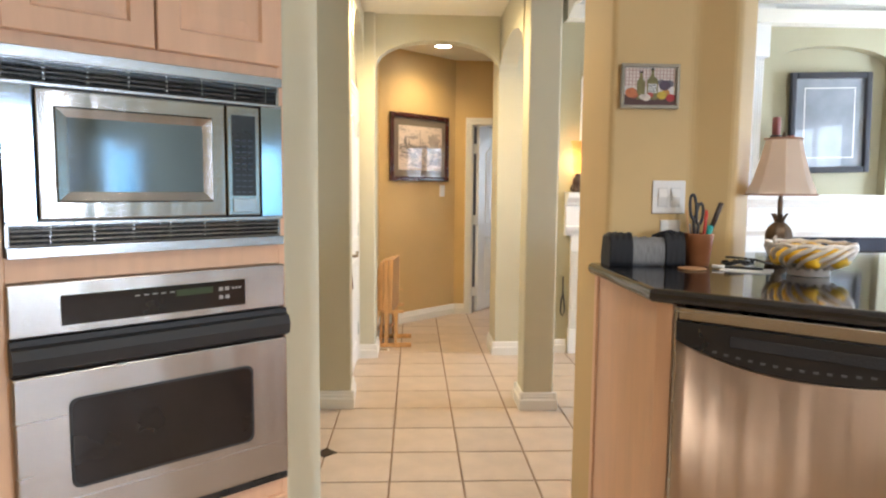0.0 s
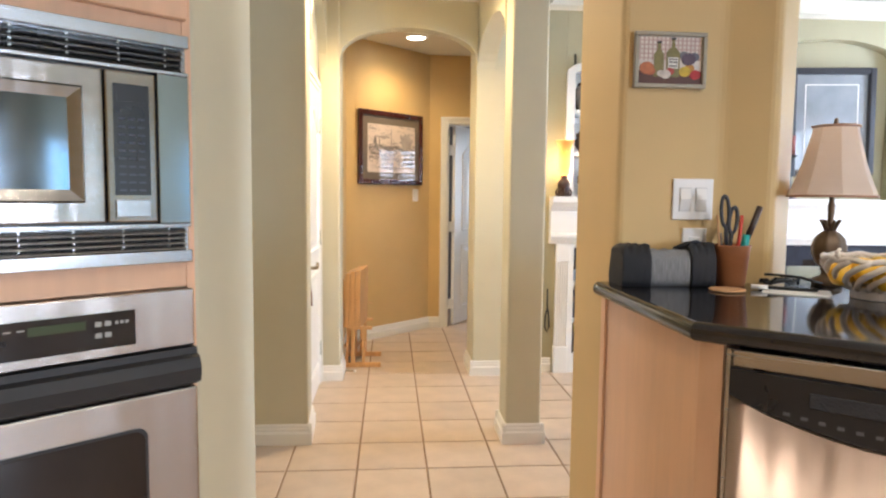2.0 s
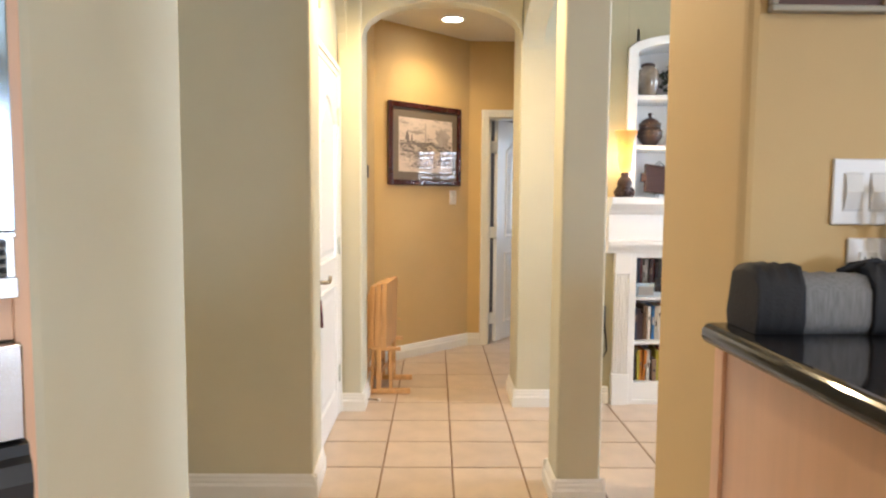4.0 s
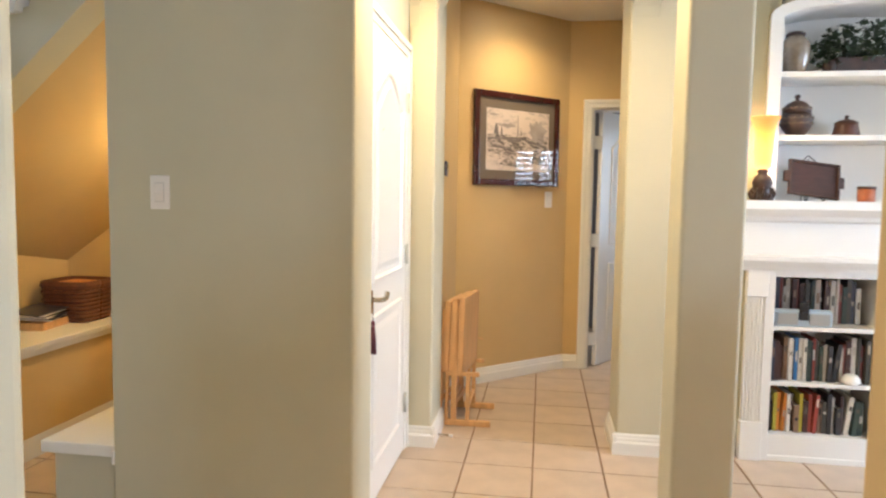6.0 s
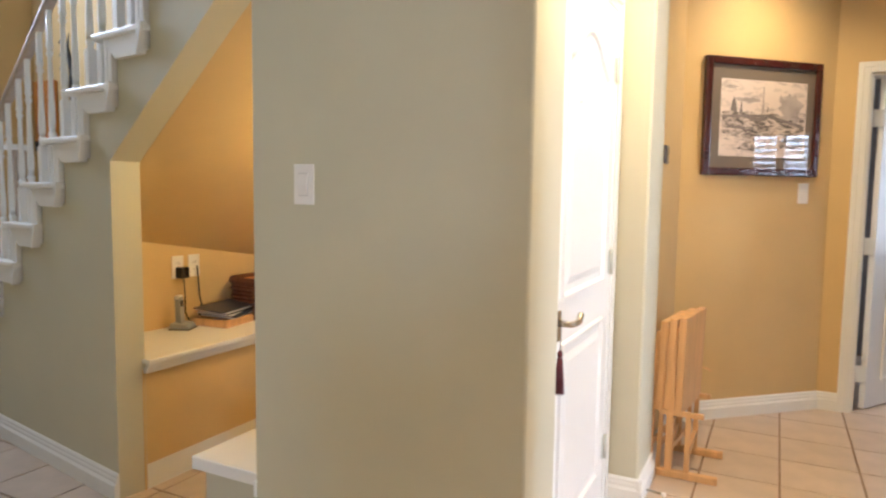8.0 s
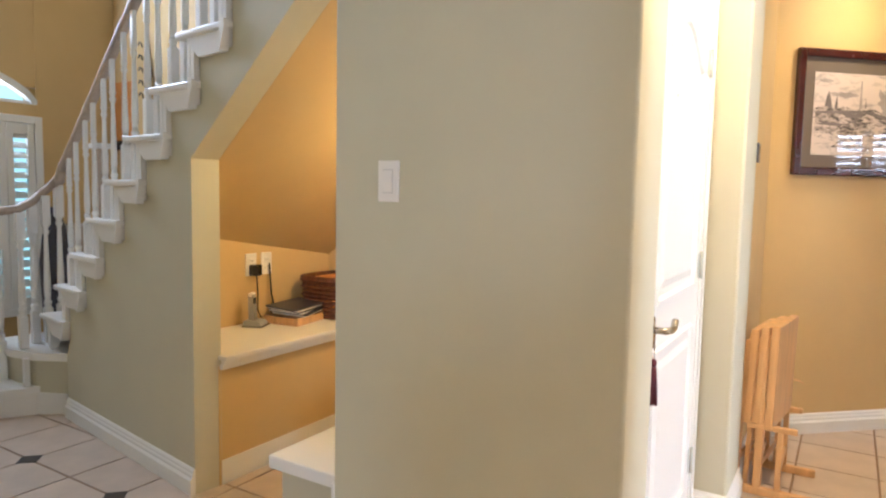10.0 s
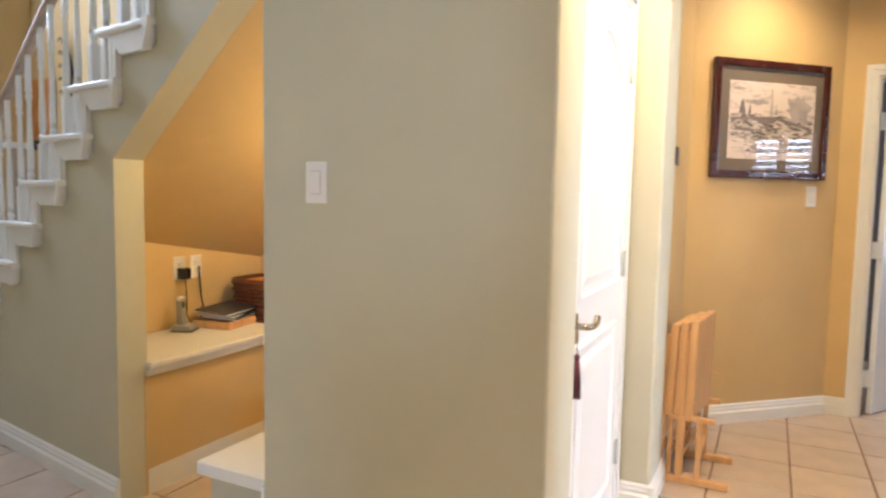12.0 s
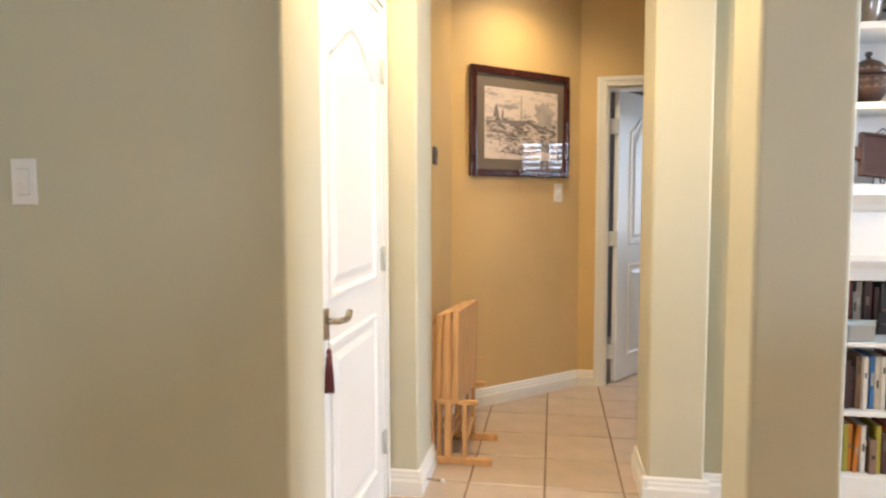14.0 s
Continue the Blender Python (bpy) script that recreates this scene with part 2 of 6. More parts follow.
DARKWOOD = mat("dark_carved_wood", (0.045, 0.020, 0.013, 1), 0.45, vary=0.4, scale=30, bump=0.5, bump_scale=50)
LEAF = mat("dark_green_leaf", (0.022, 0.040, 0.018, 1), 0.5, vary=0.35, scale=30)
STONEWARE = mat("grey_brown_stoneware", (0.22, 0.17, 0.12, 1), 0.14, vary=0.4, scale=14, coat=0.6)
CANDLE = mat("copper_candle", (0.33, 0.10, 0.04, 1), 0.5, vary=0.3, scale=30)
WAX = mat("dark_red_wax", (0.20, 0.05, 0.04, 1), 0.5, vary=0.1)
TASSEL = mat("maroon_silk", (0.10, 0.010, 0.020, 1), 0.5, vary=0.3, scale=60, stretch=(6, 6, 0.4))
SILVER = mat("pale_blue_grey_plastic", (0.42, 0.51, 0.59, 1), 0.35)
ORANGE = mat("orange_canvas", (0.55, 0.22, 0.05, 1), 0.6, vary=0.3, scale=5)
DAYDOOR = mat("white_door_paint", (0.84, 0.83, 0.81, 1), 0.3, vary=0.01)
AMBER = cloth_shade(glow("amber_glass_shade", (0.85, 0.50, 0.20, 1), 0.12, (1.0, 0.50, 0.16, 1)))
LAMPFACE = glow("lit_lamp_lens", (0.9, 0.85, 0.75, 1), 14.0, (1.0, 0.86, 0.66, 1))
DISPLAY = glow("green_clock_display", (0.01, 0.015, 0.0, 1), 0.03, (0.35, 0.55, 0.02, 1))
# Emission replaces the daylight that would fall on the garden.
LAWN = glow("glowing_garden_backdrop", (0.10, 0.20, 0.12, 1), 1.0, (0.42, 0.72, 0.80, 1))


def wavy(m, depth=0.02, scale=2.6, stretch=(5, 5, 0.12)):
    """Broad shallow dents along the grain of a steel sheet, over its fine brushing."""
    nt = m.node_tree
    n, l = nt.nodes, nt.links
    tc, mp, no, bu = n.new("ShaderNodeTexCoord"), n.new("ShaderNodeMapping"), n.new("ShaderNodeTexNoise"), n.new("ShaderNodeBump")
    mp.inputs["Scale"].default_value = stretch
    no.inputs["Scale"].default_value, no.inputs["Detail"].default_value = scale, 1.5
    bu.inputs["Strength"].default_value, bu.inputs["Distance"].default_value = 1.0, depth
    l.new(tc.outputs["Object"], mp.inputs["Vector"])
    l.new(mp.outputs[0], no.inputs["Vector"])
    l.new(no.outputs["Fac"], bu.inputs["Height"])
    b = n["Principled BSDF"]
    old = b.inputs["Normal"].links[0].from_node
    l.new(bu.outputs[0], old.inputs["Normal"])
    return m


STEEL_P = wavy(mat("smooth_steel", (0.29, 0.27, 0.25, 1), 0.14, metal=1.0, vary=0.03, bump=0.06, bump_scale=60, stretch=(0.3, 0.3, 22)), 0.004)
STEEL_W = wavy(mat("dented_brushed_steel", (0.60, 0.46, 0.37, 1), 0.40, metal=1.0, vary=0.03, scale=3, bump=0.12, bump_scale=60, stretch=(22, 22, 0.3)), 0.0028, 1.3, (11, 11, 0.0))
STEEL_W.node_tree.nodes["Principled BSDF"].inputs["Anisotropic"].default_value = 0.9
STEEL_W.node_tree.nodes["Principled BSDF"].inputs["Anisotropic Rotation"].default_value = 0.25
STEEL_O = wavy(mat("oven_brushed_steel", (0.40, 0.37, 0.345, 1), 0.25, metal=1.0, vary=0.03, scale=3, bump=0.10, bump_scale=60, stretch=(0.3, 0.3, 22)), 0.010, 1.3, (5, 5, 0.0))


def glass(name):
    m = bpy.data.materials.new(name)
    m.use_nodes = True
    b = m.node_tree.nodes["Principled BSDF"]
    b.inputs["Transmission Weight"].default_value = 1.0
    b.inputs["Roughness"].default_value = 0.0
    b.inputs["IOR"].default_value = 1.45
    return m


GLASS = glass("clear_glass")


def print_mat(name, paper, ink, scale, lo, hi, stretch=(1, 1, 1)):
    """Ink washes on paper: two noises thresholded softly."""
    m = bpy.data.materials.new(name)
    m.use_nodes = True
    nt = m.node_tree
    n, l = nt.nodes, nt.links
    b = n["Principled BSDF"]
    b.inputs["Roughness"].default_value = 0.7
    tc = n.new("ShaderNodeTexCoord")
    mp = n.new("ShaderNodeMapping")
    mp.inputs["Scale"].default_value = stretch
    l.new(tc.outputs["Object"], mp.inputs["Vector"])
    a = n.new("ShaderNodeTexNoise")
    a.inputs["Scale"].default_value, a.inputs["Detail"].default_value, a.inputs["Distortion"].default_value = scale, 8, 0.6
    l.new(mp.outputs[0], a.inputs["Vector"])
    r = n.new("ShaderNodeValToRGB")
    r.color_ramp.elements[0].position, r.color_ramp.elements[0].color = lo, paper
    r.color_ramp.elements[1].position, r.color_ramp.elements[1].color = hi, ink
    l.new(a.outputs["Fac"], r.inputs["Fac"])
    l.new(r.outputs[0], b.inputs["Base Color"])
    return m


ETCH = print_mat("pencil_print", (0.66, 0.55, 0.48, 1), (0.10, 0.085, 0.08, 1), 20, 0.42, 0.62, (1, 1, 2.2))
ETCH_SKY = print_mat("pencil_sky", (0.72, 0.61, 0.54, 1), (0.36, 0.31, 0.29, 1), 11, 0.50, 0.72, (1, 1, 2.2))
ETCH_PALE = mat("print_paper", (0.72, 0.61, 0.54, 1), 0.7, vary=0.04, scale=6)
INK = mat("grey_ink_wash", (0.20, 0.17, 0.16, 1), 0.7, vary=0.3, scale=14)
INK_PALE = mat("pale_ink_wash", (0.42, 0.36, 0.33, 1), 0.7, vary=0.2, scale=14)
REFLECT = mat("glazed_print", (0.26, 0.28, 0.31, 1), 0.03, vary=0.3, scale=3, coat=1.0, spec=1.0)


def glazed(m):
    """The same print with the gloss of its cover glass."""
    c = m.copy()
    b = c.node_tree.nodes["Principled BSDF"]
    b.inputs["Coat Weight"].default_value = 1.0
    b.inputs["Coat Roughness"].default_value = 0.01
    b.inputs["Coat IOR"].default_value = 1.6
    return c


ETCH, ETCH_SKY, ETCH_PALE, TAUPE_G, INK_G, INK_PALE_G = [glazed(m) for m in (ETCH, ETCH_SKY, ETCH_PALE, TAUPE, INK, INK_PALE)]
STAIR = Matrix.Translation((-1.5, 0.05, 0)) @ Matrix.Rotation(radians(-9.2), 4, "Z")
RISE, RUN = 0.1877, 0.2286


def set_at(ob, m):
    ob.matrix_world = m
    return ob


# ---- large structure ----
structure(boxes("floor", [(-6, 5, -7, 5.2, -0.12, -0.006)], GROUT), "brown grout bed under cream tiles")
structure(boxes("ground", [(-60, 60, -60, 60, -0.4, -0.3)], mat("lawn", (0.06, 0.10, 0.03, 1), 0.9, vary=0.3)), "green lawn around the house")
prism("wall_kitchen_stub", [(0.455, -1.55), (0.75, -1.55), (0.875, -1.61), (0.97, -1.54), (0.97, -1.14), (0.455, -1.14)], 0, 2.75, GOLD, bevel=0.018, label="gold painted wall stub with rounded corners")
prism("wall_cabinet_side", [(-0.616, -1.85), (-0.57, -1.42), (-0.72, -1.38), (-1.3, -1.38), (-1.3, -1.84)], 0, 2.75, SAGE, bevel=0.022, label="pale sage painted wall beside the oven cabinet")
structure(boxes("wall_foyer_south", [(-5, -1.3, -1.55, -1.38, 0, 5)], SAGE))
structure(boxes("wall_kitchen_west", [(-3.2, -3.08, -7, -1.55, 0, 2.75)], GOLD))
structure(boxes("wall_kitchen_south", [(-3.2, 3.8, -7, -6.88, 0, 2.75), (4.6, 5.07, -7, -6.88, 0, 2.75), (3.8, 4.6, -7, -6.88, 0, 0.8), (3.8, 4.6, -7, -6.88, 2.0, 2.75)], GOLD))


def wall_x(name, x0, x1, y0, y1, z1, holes, material):
    """A wall along y with rectangular holes (y0, y1, z0, z1)."""
    rows, y = [], y0
    for a, b, c, d in sorted(holes):
        rows += [(x0, x1, y, a, 0, z1), (x0, x1, a, b, 0, c), (x0, x1, a, b, d, z1)]
        y = b
    rows.append((x0, x1, y, y1, 0, z1))
    return structure(boxes(name, rows, material))


wall_x("wall_east", 4.95, 5.07, -7, 1.7, 2.75, [(-6.25, -5.75, 0.85, 1.86), (-4.6, -3.9, 0.85, 1.86), (-2.4, -1.1, 0.93, 2.24), (-0.6, 0.9, 0.6, 2.4)], SAGE)
structure(boxes("ceiling_kitchen", [(-3.2, 5.07, -7, -1.3, 2.75, 2.87)], CEILING))
structure(boxes("ceiling_living", [(0.64, 5.07, -1.3, 1.45, 2.75, 2.87)], CEILING))
structure(boxes("ceiling_lobby", [(-0.62, 0.64, -1.3, -0.06, 2.75, 2.87)], CEILING))

# the stair wall: stepped above, with the alcove opening below
bm = bmesh.new()
pts = [(-2.25, 0.0), (-0.90, 0.0), (-0.90, 1.365), (-0.055, 1.98), (0.02, 2.30)]
for k in range(10, 2, -1):
    u = -0.594 - RUN * (10 - k)
    pts += [(u, 0.155 + RISE * (k - 1) + RISE - 0.10), (u, 0.155 + RISE * (k - 1) - 0.09)]
pts = pts[:4] + [(0.0, 2.5), (-0.36, 2.5), (-0.36, 1.95)] + pts[5:]
pts += [(-2.25, 0.33)]
add_prism(bm, pts, 0.0, 0.12, "y")
o = structure(part("wall_stair", bm, SAGE), "sage painted wall under the stair with an alcove opening")
set_at(o, STAIR)
prism("wall_switch", [(-1.485, 0.004), (-0.598, 0.004), (-0.616, 0.31), (-0.70, 0.31), (-0.70, 0.14), (-1.485, 0.14)], 0, 2.75, SAGE, bevel=0.010, label="sage painted wall with a light switch")

# passage
prism("pier_far_west", [(-0.661, 1.165), (-0.522, 1.165), (-0.522, 1.49), (-0.55, 1.49), (-0.661, 1.42)], 0, CEIL, SAGE, bevel=0.012)
prism("pier_near_east", [(0.426, -0.04), (0.612, -0.04), (0.612, 0.165), (0.426, 0.165)], 0, 2.75, SAGE, bevel=0.012)
prism("pier_far_east", [(0.412, 1.255), (0.635, 1.255), (0.635, 1.60), (0.412, 1.60)], 0, CEIL, SAGE, bevel=0.012)
structure(boxes("ceiling_passage", [(-0.9, 0.64, -0.06, 1.2, CEIL, CEIL + 0.1)], CEILING))
structure(boxes("ceiling_hall", [(-0.9, 3.8, 1.2, 4.8, CEIL, CEIL + 0.1)], CEILING))
prism("arch_far", arch_pts(-0.522, 0.412, 2.205, 2.415, CEIL), 1.20, 1.32, SAGE, axis="y")
prism("arch_west", arch_pts(0.31, 1.165, 2.12, 2.50, CEIL), -0.659, -0.606, SAGE, axis="x")
prism("arch_east", arch_pts(0.165, 1.255, 2.16, 2.36, CEIL), 0.42, 0.55, SAGE, axis="x")
prism("arch_front", arch_pts(-0.598, 0.426, 2.50, 2.62, 2.75), -0.05, 0.07, SAGE, axis="y")
prism("arch_living", arch_pts(0.64, 3.6, 2.28, 2.62, 2.75), -0.04, 0.10, SAGE, axis="y")
structure(boxes("wall_closet", [(-0.78, -0.66, 0.31, 0.325, 0, CEIL), (-0.78, -0.66, 1.085, 1.42, 0, CEIL), (-0.78, -0.66, 0.325, 1.085, 1.965, CEIL), (-1.45, -0.66, 1.15, 1.27, 0, CEIL), (-1.5, -1.38, 0.14, 1.27, 0, CEIL)], SAGE))
prism("wall_hall_west", [(-0.55, 1.49), (-0.55, 2.26), (-0.70, 2.32), (-0.70, 1.40)], 0, CEIL, GOLD)
prism("wall_hall_diagonal", [(-0.55, 2.26), (0.19, 2.955), (0.19, 3.1), (-0.70, 2.32)], 0, CEIL, GOLD)
structure(boxes("wall_hall_north", [(0.19, 0.36, 2.955, 3.075, 0, CEIL), (1.12, 3.8, 2.955, 3.075, 0, CEIL), (0.36, 1.12, 2.955, 3.075, 1.965, CEIL)], GOLD))
wall_x("wall_hall_east", 3.6, 3.72, 1.65, 3.07, CEIL, [(2.1, 2.8, 0.85, 2.05)], GOLD)
# Dark wall colour stands for the shade in the gap beside the open door.
structure(boxes("wall_bedroom", [(-0.9, 2.2, 4.7, 4.8, 0, CEIL), (-0.9, -0.8, 3.1, 4.7, 0, CEIL), (2.1, 2.2, 3.07, 3.5, 0, CEIL), (2.1, 2.2, 4.5, 4.7, 0, CEIL), (2.1, 2.2, 3.5, 4.5, 0, 0.8), (2.1, 2.2, 3.5, 4.5, 2.0, CEIL)], mat("bedroom_gap_shade", (0.16, 0.15, 0.16, 1), 0.8)))

# foyer
wall_x("wall_foyer_west", -5.1, -4.98, -1.6, 1.6, 5, [(-0.4, 0.93, 0.3, 3.4)], GOLD)
structure(boxes("wall_stair_north", [(-5.1, -0.76, 1.5, 1.62, 0, 5)], GOLD))
structure(boxes("ceiling_foyer", [(-5.1, -0.5, -1.55, 1.62, 5, 5.1)], CEILING))
structure(boxes("wall_upper_east", [(-0.62, -0.5, -1.3, 1.6, 2.87, 5)], SAGE))
structure(boxes("wall_upper_south", [(-1.3, -0.5, -1.40, -1.28, 2.75, 5.0)], SAGE))

# fireplace wall: solid face with the bookcase recesses and the arched picture niche
structure(boxes("wall_fireplace_end", [(0.635, 1.069, 1.33, 1.75, 0, 2.75), (1.069, 1.120, 1.352, 1.75, 0, 2.75)], OLIVE))
structure(boxes("wall_fireplace_back", [(1.04, 4.95, 1.66, 1.78, 0, 2.75)], OLIVE))
prism("wall_fireplace_upper", [(2.03, 1.29)] + [(2.03, 2.16)] + [(2.03, 2.75), (4.95, 2.75), (4.95, 1.29), (3.57, 1.29), (3.57, 2.30)] + [(3.07 + 0.5 * math.cos(math.pi * i / 14), 2.30 + 0.16 * math.sin(math.pi * i / 14)) for i in range(1, 14)] + [(2.57, 2.30), (2.57, 1.29)], 1.33, 1.42, OLIVE, axis="y")
prism("wall_above_bookcase", arch_pts(1.07, 2.06, 2.155, 2.26, 2.75), 1.33, 1.66, OLIVE, axis="y")
structure(boxes("wall_niche_back", [(2.40, 3.6, 1.42, 1.47, 1.25, 2.6)], OLIVE))


def along(name, p, q, prof, material, label=""):
    """A moulding from p to q on the floor plan, its profile (out, up) standing to the right of the way."""
    bm = bmesh.new()
    p, q = Vector((*p, 0)), Vector((*q, 0))
    d = (q - p).normalized()
    n = Vector((d.y, -d.x, 0))
    a = [bm.verts.new(p + n * x + Vector((0, 0, z))) for x, z in prof]
    b = [bm.verts.new(q + n * x + Vector((0, 0, z))) for x, z in prof]
    m = len(prof)
    fs = [bm.faces.new(a), bm.faces.new(b[::-1])] + [bm.faces.new([a[i], b[i], b[(i + 1) % m], a[(i + 1) % m]]) for i in range(m)]
    bmesh.ops.recalc_face_normals(bm, faces=fs)
    return structure(part(name, bm, material), label or "white painted moulding with a stepped profile")


BASE = [(-0.002, 0.0), (0.0205, 0.0), (0.0205, 0.060), (0.013, 0.070), (0.013, 0.080), (0.009, 0.090), (0.009, 0.098), (0.003, 0.107), (-0.002, 0.107)]
E_ = 0.018
for p, q in (((-1.50, 0.004), (-0.598 + E_, 0.004)), ((-0.598, 0.004 - E_), (-0.614, 0.31)),
             ((-0.661, 1.165), (-0.522 + E_, 1.165)), ((-0.522, 1.165 - E_), (-0.522, 1.49)),
             ((0.426 - E_, -0.04), (0.612 + E_, -0.04)), ((0.612, -0.04 - E_), (0.612, 0.165 + E_)), ((0.426, 0.165 + E_), (0.426, -0.04 - E_)), ((0.612 + E_, 0.165), (0.426 - E_, 0.165)),
             ((0.412 - E_, 1.255), (0.635 + E_, 1.255)), ((0.635, 1.255), (0.635, 1.33)), ((0.412, 1.60), (0.412, 1.255 - E_)), ((0.635, 1.33), (1.0, 1.33)),
             ((-0.55, 1.49), (-0.55, 2.27)), ((-0.55, 2.26), (0.19, 2.955)), ((0.18, 2.955), (0.30, 2.955)), ((1.18, 2.955), (3.6, 2.955)),
             ((-0.57, -1.42), (-0.72, -1.38)), ((-0.616, -1.84), (-0.57, -1.42))):
    along("baseboard", p, q, BASE, WHITE)
o = along("baseboard", (-2.25, 0.0), (-0.90, 0.0), BASE, WHITE)
set_at(o, STAIR)
CROWN = [(-0.002, 2.75), (-0.002, 2.655), (0.015, 2.655), (0.02, 2.67), (0.045, 2.70), (0.07, 2.72), (0.08, 2.735), (0.08, 2.75)]
along("crown_moulding", (0.635, 1.33), (4.95, 1.33), CROWN, WHITE, "white stepped crown moulding")
along("crown_moulding", (4.95, 1.33), (4.95, -1.3), CROWN, WHITE, "white stepped crown moulding")
# ---- openings ----
HINGE = mat("pale_hinge_metal", (0.58, 0.60, 0.56, 1), 0.4, metal=0.5, vary=0.05)
def casing(name, u0, u1, top, m, w=0.062, label="white stepped door casing"):
    """Casing round an opening in the local xz plane, standing out along -y."""
    rows = [(u0 - w, u0, -0.016, 0, 0, top + w), (u1, u1 + w, -0.016, 0, 0, top + w), (u0, u1, -0.016, 0, top, top + w),
            (u0 - w, u0 - w * 0.55, -0.024, -0.014, 0, top + w), (u1 + w * 0.55, u1 + w, -0.024, -0.014, 0, top + w), (u0 - w * 0.55, u1 + w * 0.55, -0.024, -0.014, top + w * 0.55, top + w)]
    o = structure(boxes(name, rows, WHITE, bevel=0.003), label)
    return set_at(o, m)


def arched_panel(bm, x0, x1, z0, z1, rise, y):
    """A raised door panel, its top an ogee arch, on the face y (towards -y)."""
    def outline(d):
        pts = [(x0 + d, z0 + d), (x1 - d, z0 + d), (x1 - d, z1 - d)]
        if rise:
            w = x1 - x0 - 2 * d
            for i in range(1, 12):
                t = i / 12
                pts.append((x1 - d - w * t, z1 - d + rise * (0.5 - 0.5 * math.cos(2 * math.pi * t)) ** 0.8))
        return pts + [(x0 + d, z1 - d)]
    levels = [(0.0, y + 0.001), (0.006, y - 0.009), (0.016, y - 0.009), (0.026, y + 0.0005), (0.045, y + 0.0005), (0.072, y - 0.007)]
    rings = [[bm.verts.new((x, h, z)) for x, z in outline(d)] for d, h in levels]
    for a, b in zip(rings, rings[1:]):
        for i in range(len(a)):
            bm.faces.new([a[i], a[(i + 1) % len(a)], b[(i + 1) % len(b)], b[i]])
    bm.faces.new(rings[-1])
    bmesh.ops.recalc_face_normals(bm, faces=bm.faces[:])


def interior_door(name, w, h, m, label, handle=True, s=0.105):
    """A two-panel door in the local xz plane, hinge at x = w, face towards -y."""
    bm = bmesh.new()
    add_box(bm, 0, w, 0, 0.035, 0.008, h, bevel=0.002)
    arched_panel(bm, s, w - s, 0.93, h - 0.26, 0.12, 0.0)
    arched_panel(bm, s, w - s, 0.16, 0.80, 0.0, 0.0)
    ob = structure(part(name, bm, DAYDOOR), label)
    for z in (0.25, 1.0, h - 0.22):
        b2 = bmesh.new()
        add_lathe(b2, [(0.006, z - 0.05), (0.006, z + 0.05)], w + 0.004, -0.008, 10)
        add_box(b2, w - 0.028, w + 0.002, -0.002, 0.001, z - 0.045, z + 0.045)
        part("hinge", b2, HINGE, ob)
    if handle:
        b2 = bmesh.new()
        add_box(b2, 0.045, 0.083, -0.012, 0, 0.815, 0.91, bevel=0.005)
        part("rose", b2, NICKEL, ob)
        b2 = bmesh.new()
        add_tube(b2, [(0.064, 0, 0.872), (0.064, -0.035, 0.872), (0.066, -0.048, 0.872), (0.085, -0.052, 0.872), (0.12, -0.051, 0.868), (0.145, -0.050, 0.870), (0.160, -0.049, 0.882), (0.166, -0.049, 0.888)], 0.010, 10)
        part("lever", b2, NICKEL, ob, "satin nickel door lever")
    return set_at(ob, m)


closet = Matrix.Translation((-0.650, 0.335, 0)) @ Matrix.Rotation(radians(90), 4, "Z")
interior_door("door_closet", 0.75, 1.955, closet, "white two-panel closed interior door with an arched upper panel")
set_at(structure(boxes("casing_closet", [(-0.010, 0.7605, -0.012, 0.005, 1.956, 2.022), (0.7605, 0.824, -0.012, 0.005, 0.0, 2.022), (-0.010, 0.80, -0.020, -0.012, 1.990, 2.022), (0.800, 0.824, -0.020, -0.012, 0.0, 2.022)], WHITE, bevel=0.003), "white stepped door casing"), Matrix.Translation((-0.658, 0.325, 0)) @ Matrix.Rotation(radians(90), 4, "Z"))
t = group_of("key_tassel", "dark maroon silk tassel hanging from a satin door lever", "tassel", (-0.632, 0.392, 0.144))
bm = bmesh.new()
add_tube(bm, [(0, 0, 0.915), (0.001, 0, 0.86), (0, 0.001, 0.815)], 0.0016, 6)
part("cord", bm, MAHOG, t)
t.scale = (0.8, 0.8, 0.79)
bm = bmesh.new()
add_lathe(bm, [(0.004, 0.79), (0.010, 0.797), (0.011, 0.806), (0.008, 0.815), (0.002, 0.82)], 0, 0, 12)
part("knot", bm, TASSEL, t)
bm = bmesh.new()
add_lathe(bm, [(0.017, 0.655), (0.015, 0.70), (0.011, 0.76), (0.008, 0.79)], 0, 0, 16)
for k in range(16):
    a = 2 * math.pi * k / 16
    add_tube(bm, [(0.008 * math.cos(a), 0.008 * math.sin(a), 0.79), (0.014 * math.cos(a), 0.014 * math.sin(a), 0.72), (0.017 * math.cos(a), 0.017 * math.sin(a), 0.65)], 0.0022, 5)
part("fringe", bm, TASSEL, t)

casing("casing_bedroom", 0.36, 1.12, 1.965, Matrix.Translation((0, 2.955, 0)))
structure(boxes("jamb_bedroom", [(0.36, 0.375, 2.955, 3.09, 0, 1.965), (1.105, 1.12, 2.955, 3.09, 0, 1.965), (0.36, 1.12, 2.955, 3.09, 1.95, 1.964), (0.375, 0.388, 3.0, 3.03, 0, 1.95)], WHITE, bevel=0.002), "white door jamb with a stop")
d_ = interior_door("door_bedroom", 0.71, 1.958, Matrix.Translation((0.449, 3.05, 0)) @ Matrix.Rotation(radians(56), 4, "Z"), "white two-panel bedroom door standing open", handle=False, s=0.15)
